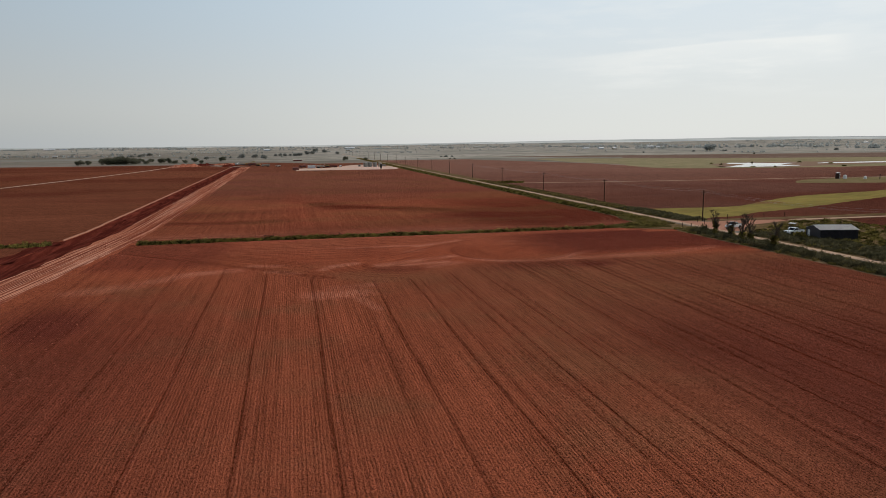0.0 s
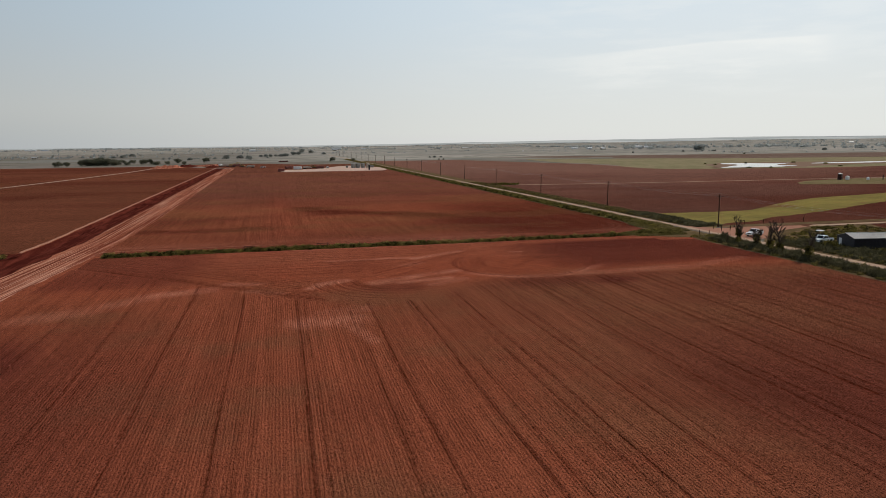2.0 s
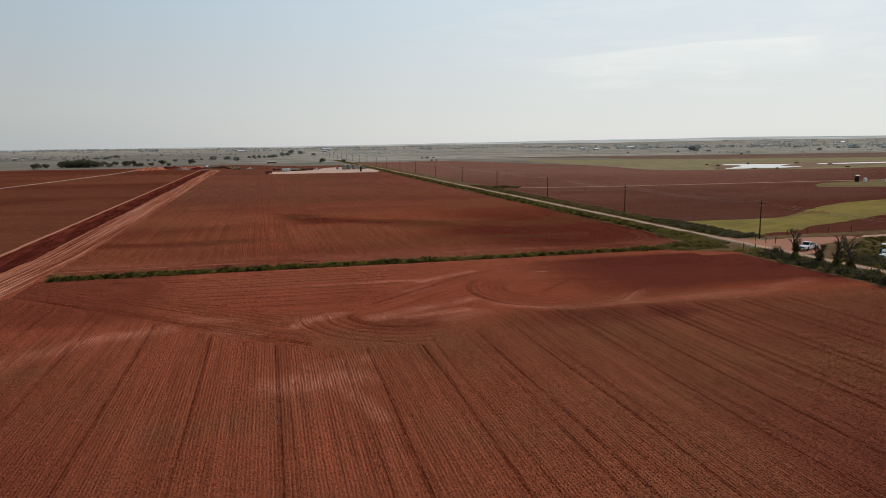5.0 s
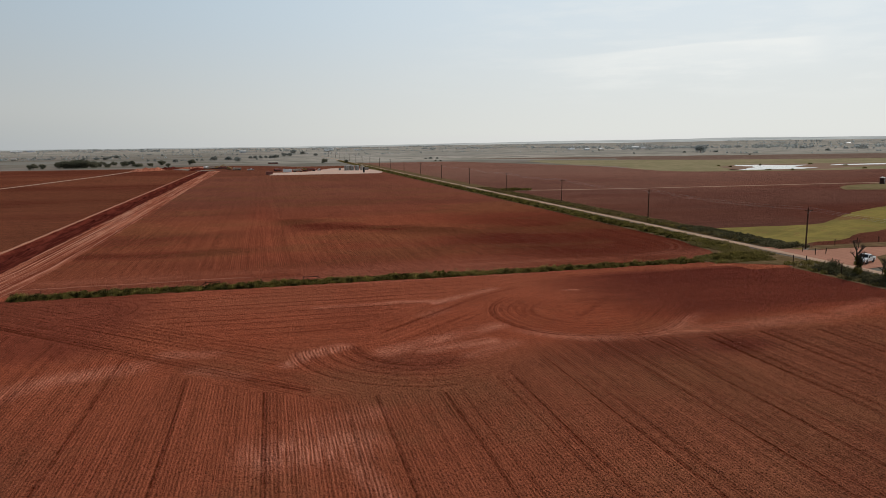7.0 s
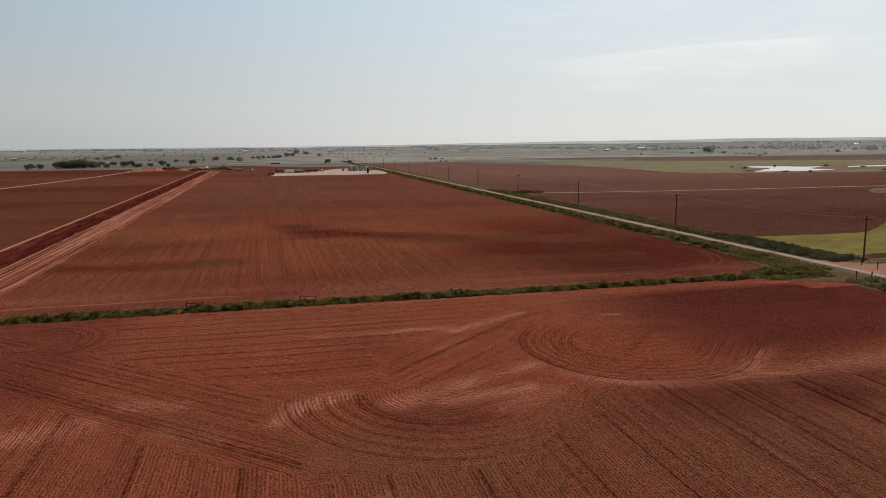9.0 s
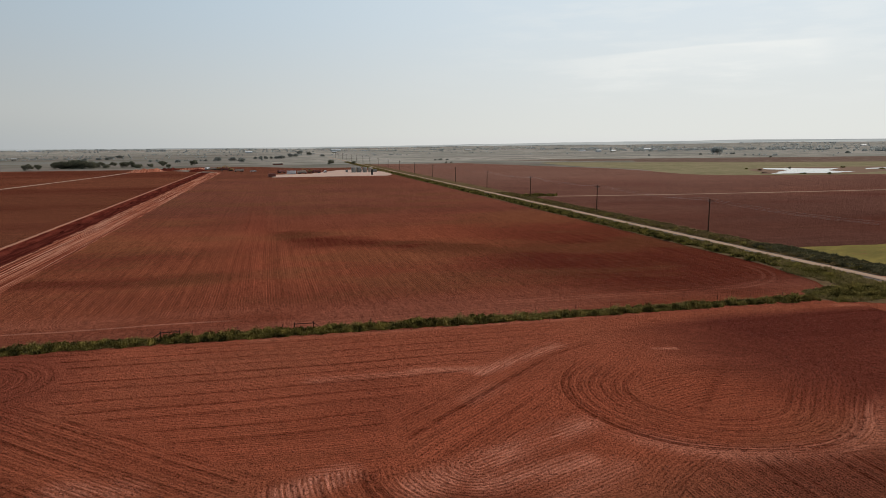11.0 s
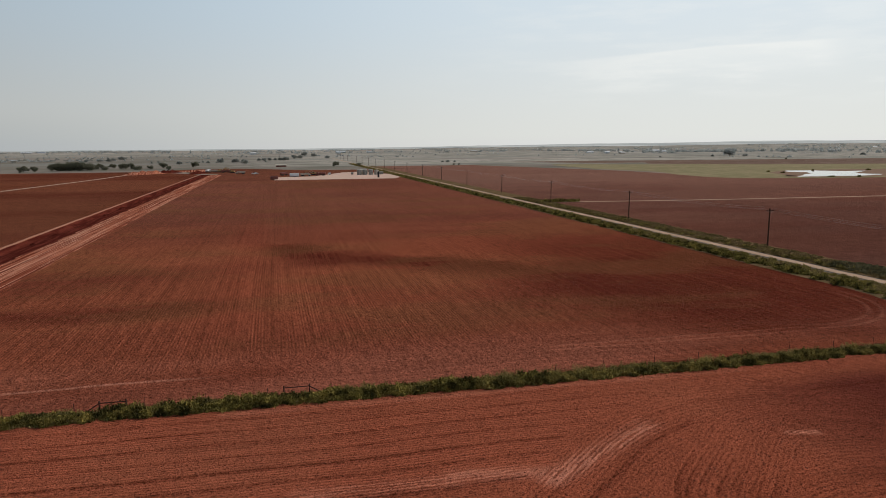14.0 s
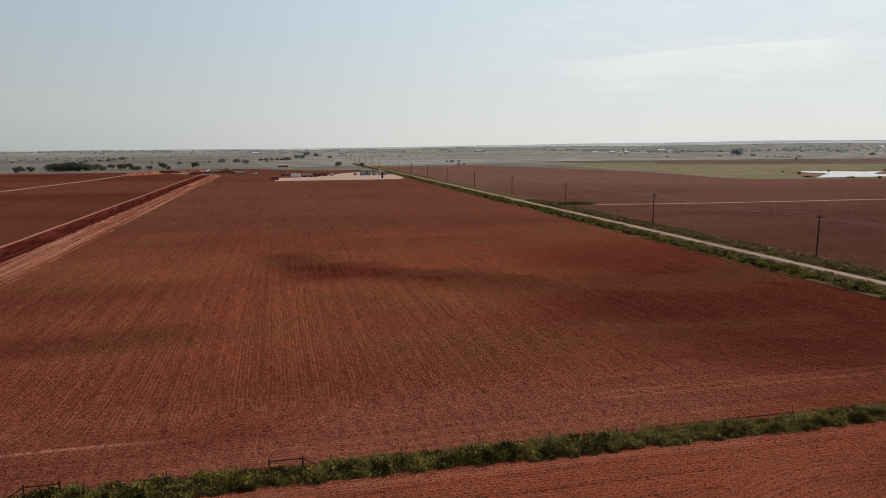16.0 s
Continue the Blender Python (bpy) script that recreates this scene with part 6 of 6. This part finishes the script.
def excavator(m, label, reach=1.0):
    ob = thing("excavator", label, "excavator", "site machines", at=m)
    for s in (-1, 1):
        part("crawler", prism(bmesh.new(), [(-1.9, 0.35), (-1.6, 0.05), (1.6, 0.05), (1.9, 0.35), (1.7, 0.85), (-1.7, 0.85)], s * 1.15 - 0.3, s * 1.15 + 0.3, 0.08), M_BLACK, ob)
    part("house", prism(bmesh.new(), [(-2.3, 1.0), (-2.3, 2.0), (-0.6, 2.2), (1.4, 2.0), (1.4, 1.0)], -1.3, 1.3, 0.1), M_YELLOW, ob)
    c = part("cab", prism(bmesh.new(), [(0.1, 1.4), (0.1, 3.0), (1.2, 3.0), (1.6, 2.0), (1.5, 1.4)], 0.35, 1.3, 0.06), M_YELLOW, ob)
    part("window", prism(bmesh.new(), [(0.25, 2.0), (0.25, 2.85), (1.1, 2.85), (1.4, 2.0)], 1.28, 1.32), M_GLASS, c)
    part("boom", prism(bmesh.new(), [(1.0, 1.6), (1.2, 2.1), (3.6, 5.0 * reach), (6.2, 5.2 * reach), (6.2, 4.8 * reach), (3.8, 4.4 * reach)], -0.25, 0.25, 0.04), M_YELLOW, ob)
    part("stick", prism(bmesh.new(), [(5.9, 5.4 * reach), (6.4, 5.3 * reach), (7.4, 2.2), (7.1, 2.1)], -0.2, 0.2, 0.03), M_YELLOW, ob)
    part("bucket", prism(bmesh.new(), [(7.3, 2.3), (7.6, 1.4), (6.9, 0.9), (6.3, 1.2), (6.9, 1.5)], -0.6, 0.6, 0.03), M_BLACK, ob)
    part("ram", tube(bmesh.new(), [(1.6, 0, 1.8), (3.7, 0, 4.2 * reach)], 0.09, 6), M_STEEL, ob)
    return ob


def site_truck(m, mat, label):
    """A flat-nosed lorry with a dump body."""
    ob = thing("dump_truck", label, "truck", "site machines", at=m)
    part("chassis", box(bmesh.new(), 7.6, 0.9, 0.3, 0, 0, 0.75, 0.03), M_BLACK, ob)
    c = part("cab", prism(bmesh.new(), [(2.0, 0.8), (2.0, 2.8), (3.0, 2.85), (3.3, 1.9), (4.3, 1.7), (4.4, 0.8)], -1.15, 1.15, 0.08), mat, ob)
    part("windscreen", prism(bmesh.new(), [(3.06, 2.65), (3.12, 2.65), (3.32, 1.98), (3.26, 1.98)], -1.0, 1.0), M_GLASS, c)
    part("dump_body", prism(bmesh.new(), [(-3.9, 1.1), (-4.1, 2.5), (1.8, 2.6), (1.6, 1.1)], -1.25, 1.25, 0.05), mat, ob)
    for s in (-1, 1):
        for x in (-2.8, -1.6, 3.2):
            wheel(ob, x, s * 1.0, 0.52, 0.35)
    return ob


excavator(pose(-31, 800, 0.1, 0, 0, 160), "yellow excavator with raised boom at the pipeline works")
excavator(pose(-44, 823, 0.1, 0, 0, 20), "yellow excavator with low boom at the pipeline works", 0.75)
site_truck(pose(-55, 828, 0.1, 0, 0, 70), M_WHITE, "white dump truck at the pipeline works")
site_truck(pose(-50, 822, 0.1, 0, 0, 200), M_TAN, "tan dump truck at the pipeline works")
site_truck(pose(-38, 810, 0.1, 0, 0, 10), M_REDP, "red dump truck at the pipeline works")
site_truck(pose(-22, 770, 0.1, 0, 0, 185), M_TAN, "tan dump truck beside the haul road")
site_truck(pose(16, 727, 0.1, 0, 0, 40), M_REDP, "red truck on the well pad")
site_truck(pose(33, 704, 0.12, 0, 0, 10), M_TAN, "tan truck on the well pad")
site_truck(pose(46, 712, 0.12, 0, 0, 170), M_REDP, "red truck parked on the well pad")
pickup(pose(-9, 762, 0.1, 0, 0, 170), "white pickup at the pipeline works")
pickup(pose(54, 722, 0.12, 0, 0, 100), "white pickup parked on the well pad")
excavator(pose(41, 728, 0.12, 0, 0, 190), "yellow excavator on the well pad", 0.7)


def dirt_mound(x, y, l, w, h, turn, seed, mat, label):
    bm = bmesh.new()
    n, k = 28, 12
    grid = []
    for i in range(n + 1):
        row = []
        for j in range(k + 1):
            u, v = i / n * 2 - 1, j / k * 2 - 1
            e = max(0, 1 - u ** 4) * max(0, 1 - abs(v) ** 1.6)
            z = h * e * (0.75 + 0.5 * noise.noise(Vector((u * 4 + seed, v * 2, 0)))) + 0.2 * e * noise.noise(Vector((u * 16, v * 9, seed)))
            row.append(bm.verts.new((u * l / 2, v * w / 2, z - 0.03)))
        grid.append(row)
    for i in range(n):
        for j in range(k):
            bm.faces.new((grid[i][j], grid[i + 1][j], grid[i + 1][j + 1], grid[i][j + 1]))
    ob = tagged(part("dirt_mound", bm, mat), label, "soil heap")
    ob.matrix_basis = pose(x, y, 0.06, 0, 0, turn)
    return ob


dirt_mound(-108, 800, 46, 14, 3.6, 60, 1, M_HEAP, "bright red heap of dug clay")
dirt_mound(-92, 830, 26, 12, 3.0, 50, 2, M_CUT, "dark red heap of dug soil")
dirt_mound(-62, 800, 40, 12, 2.6, 85, 3, M_CUT, "dark red heap of soil beside the trench")
dirt_mound(-70, 850, 40, 10, 1.8, 30, 4, M_HEAP, "low red heap of dug clay")


# ---- far buildings ----
def barn(m, l, w, h, wall, roof, label, name="barn"):
    ob = thing(name, label, "building", at=m)
    part("wall", prism(bmesh.new(), [(-w / 2, 0), (w / 2, 0), (w / 2, h), (0, h + w * 0.2), (-w / 2, h)], -l / 2, l / 2), wall, ob)
    for s in (-1, 1):
        part("roof", prism(bmesh.new(), [(0, h + w * 0.2 + 0.02), (0, h + w * 0.2 + 0.2), (s * (w / 2 + 0.4), h + 0.02), (s * (w / 2 + 0.4), h - 0.16)], -l / 2 - 0.4, l / 2 + 0.4), roof, ob)
        for k in range(int(l / 4)):
            part("window", box(bmesh.new(), 0.1, 1.1, 1.2, s * (w / 2 + 0.02), -l / 2 + 2 + k * 4, 1.0), M_GLASS, ob)
    part("door", box(bmesh.new(), 2.6, 0.1, min(h * 0.8, 3.0), 0, -l / 2 - 0.03, 0), M_BLACK, ob)
    return ob


barn(pose(15, 985, 0, 0, 0, 92), 12, 5, 2.0, M_REDP, M_TAN, "long low red-brown barn with a tan roof")
BUILDINGS = [(905, 2010, 26, 9), (930, 1960, 14, 8), (893, 1880, 18, 9), (960, 1930, 12, 8), (891, 1790, 20, 9), (1194, 2140, 34, 12), (1230, 2150, 16, 9),
             (-413, 1402, 10, 6), (-1052, 3500, 60, 16), (-1000, 3520, 40, 14), (186, 2150, 16, 12), (240, 2700, 46, 14), (330, 2600, 22, 10), (690, 2500, 30, 9), (-60, 2300, 24, 9), (2400, 2500, 24, 10)]
for i, (x, y, l, w) in enumerate(BUILDINGS):
    barn(pose(x, y, lift(x, y), 0, 0, 90 + random.uniform(-25, 25)), l * 0.8, w * 0.8, 2.6 + 0.9 * (i % 3), (M_WHITE, M_TAN, M_STEEL)[i % 3], (M_STEEL, M_ROOF, M_WHITE)[i % 3],
         ("distant white farm building with a grey roof", "distant tan farmhouse with a pale roof", "distant steel barn with a white roof")[i % 3], ("farm_building", "farmhouse", "barn")[i % 3])


# ---- clods on the ploughed soil ----
def soil_clods(name, seed, n, x0, x1, y0, y1, size, label):
    """Loose lumps of earth, denser along the furrows."""
    rng = np.random.default_rng(seed)
    x, y = rng.uniform(x0, x1, n), y0 + (y1 - y0) * rng.uniform(0, 1, n) ** 1.25
    near = np.round((x - 3.8) / 8.4) * 8.4 + 3.8
    pull = (rng.uniform(0, 1, n) < 0.12) & (y < 128)
    x = np.where(pull, near + rng.normal(size=n) * 0.22, x)
    r = size * rng.uniform(0.45, 1.0, n) ** 1.6
    base = np.array([(1, 0, 0), (0, 1, 0), (-1, 0, 0), (0, -1, 0), (0, 0, 1), (0, 0, -0.6)], float)
    t = rng.uniform(0, 6.28, n)
    rot = np.zeros((n, 3, 3))
    rot[:, 0, 0], rot[:, 0, 1], rot[:, 1, 0], rot[:, 1, 1], rot[:, 2, 2] = np.cos(t), -np.sin(t), np.sin(t), np.cos(t), 1
    shape = base[None] * rng.uniform(0.6, 1.25, (n, 6, 1)) * np.stack([r * rng.uniform(0.8, 1.5, n), r, r * rng.uniform(0.55, 0.9, n)], 1)[:, None, :]
    v = np.einsum("nij,nkj->nki", rot, shape) + np.stack([x, y, np.full(n, 0.10)], 1)[:, None, :]
    tri = np.array([(0, 1, 4), (1, 2, 4), (2, 3, 4), (3, 0, 4), (1, 0, 5), (2, 1, 5), (3, 2, 5), (0, 3, 5)])
    f = (tri[None] + (np.arange(n) * 6)[:, None, None]).reshape(-1)
    me = bpy.data.meshes.new(name)
    me.vertices.add(n * 6)
    me.vertices.foreach_set("co", v.reshape(-1))
    me.loops.add(len(f))
    me.loops.foreach_set("vertex_index", f)
    me.polygons.add(len(f) // 3)
    me.polygons.foreach_set("loop_start", np.arange(len(f) // 3) * 3)
    me.update(calc_edges=True)
    me.materials.append(M_CLOD)
    return tagged(new(name, me), label, "soil", kind="stuff")


def clod_soil():
    n = Net("clod_soil")
    v = n.island()
    east = n.ramp(n.x + n.y * 0.15, 35.0, 95.0)
    col = n.mix(east * 0.7, (0.26, 0.085, 0.052), (0.19, 0.085, 0.055))
    return n.done(n.scale_colour(col, 0.5 + 1.0 * v), 0.95)


M_CLOD = clod_soil()
soil_clods("soil_clods", 81, 46000, -44, 105, 30, 182, 0.10, "loose clods of red earth on the ploughed field")
soil_clods("soil_clods", 82, 16000, -38, 104, 188, 240, 0.10, "loose clods of red earth beyond the hedge")


for k in range(14):
    yy = 205 + k * 29 + 9 * math.sin(k * 2.3)
    side = -54.6 if k % 3 else -50.5
    dirt_mound(side, yy, 2.2 + (k % 4) * 0.9, 1.4 + (k % 3) * 0.4, 0.5 + 0.15 * (k % 3), 80 + 11 * (k % 5), 20 + k, M_CUT, "lump of dug soil in the trench").location.z = -1.2
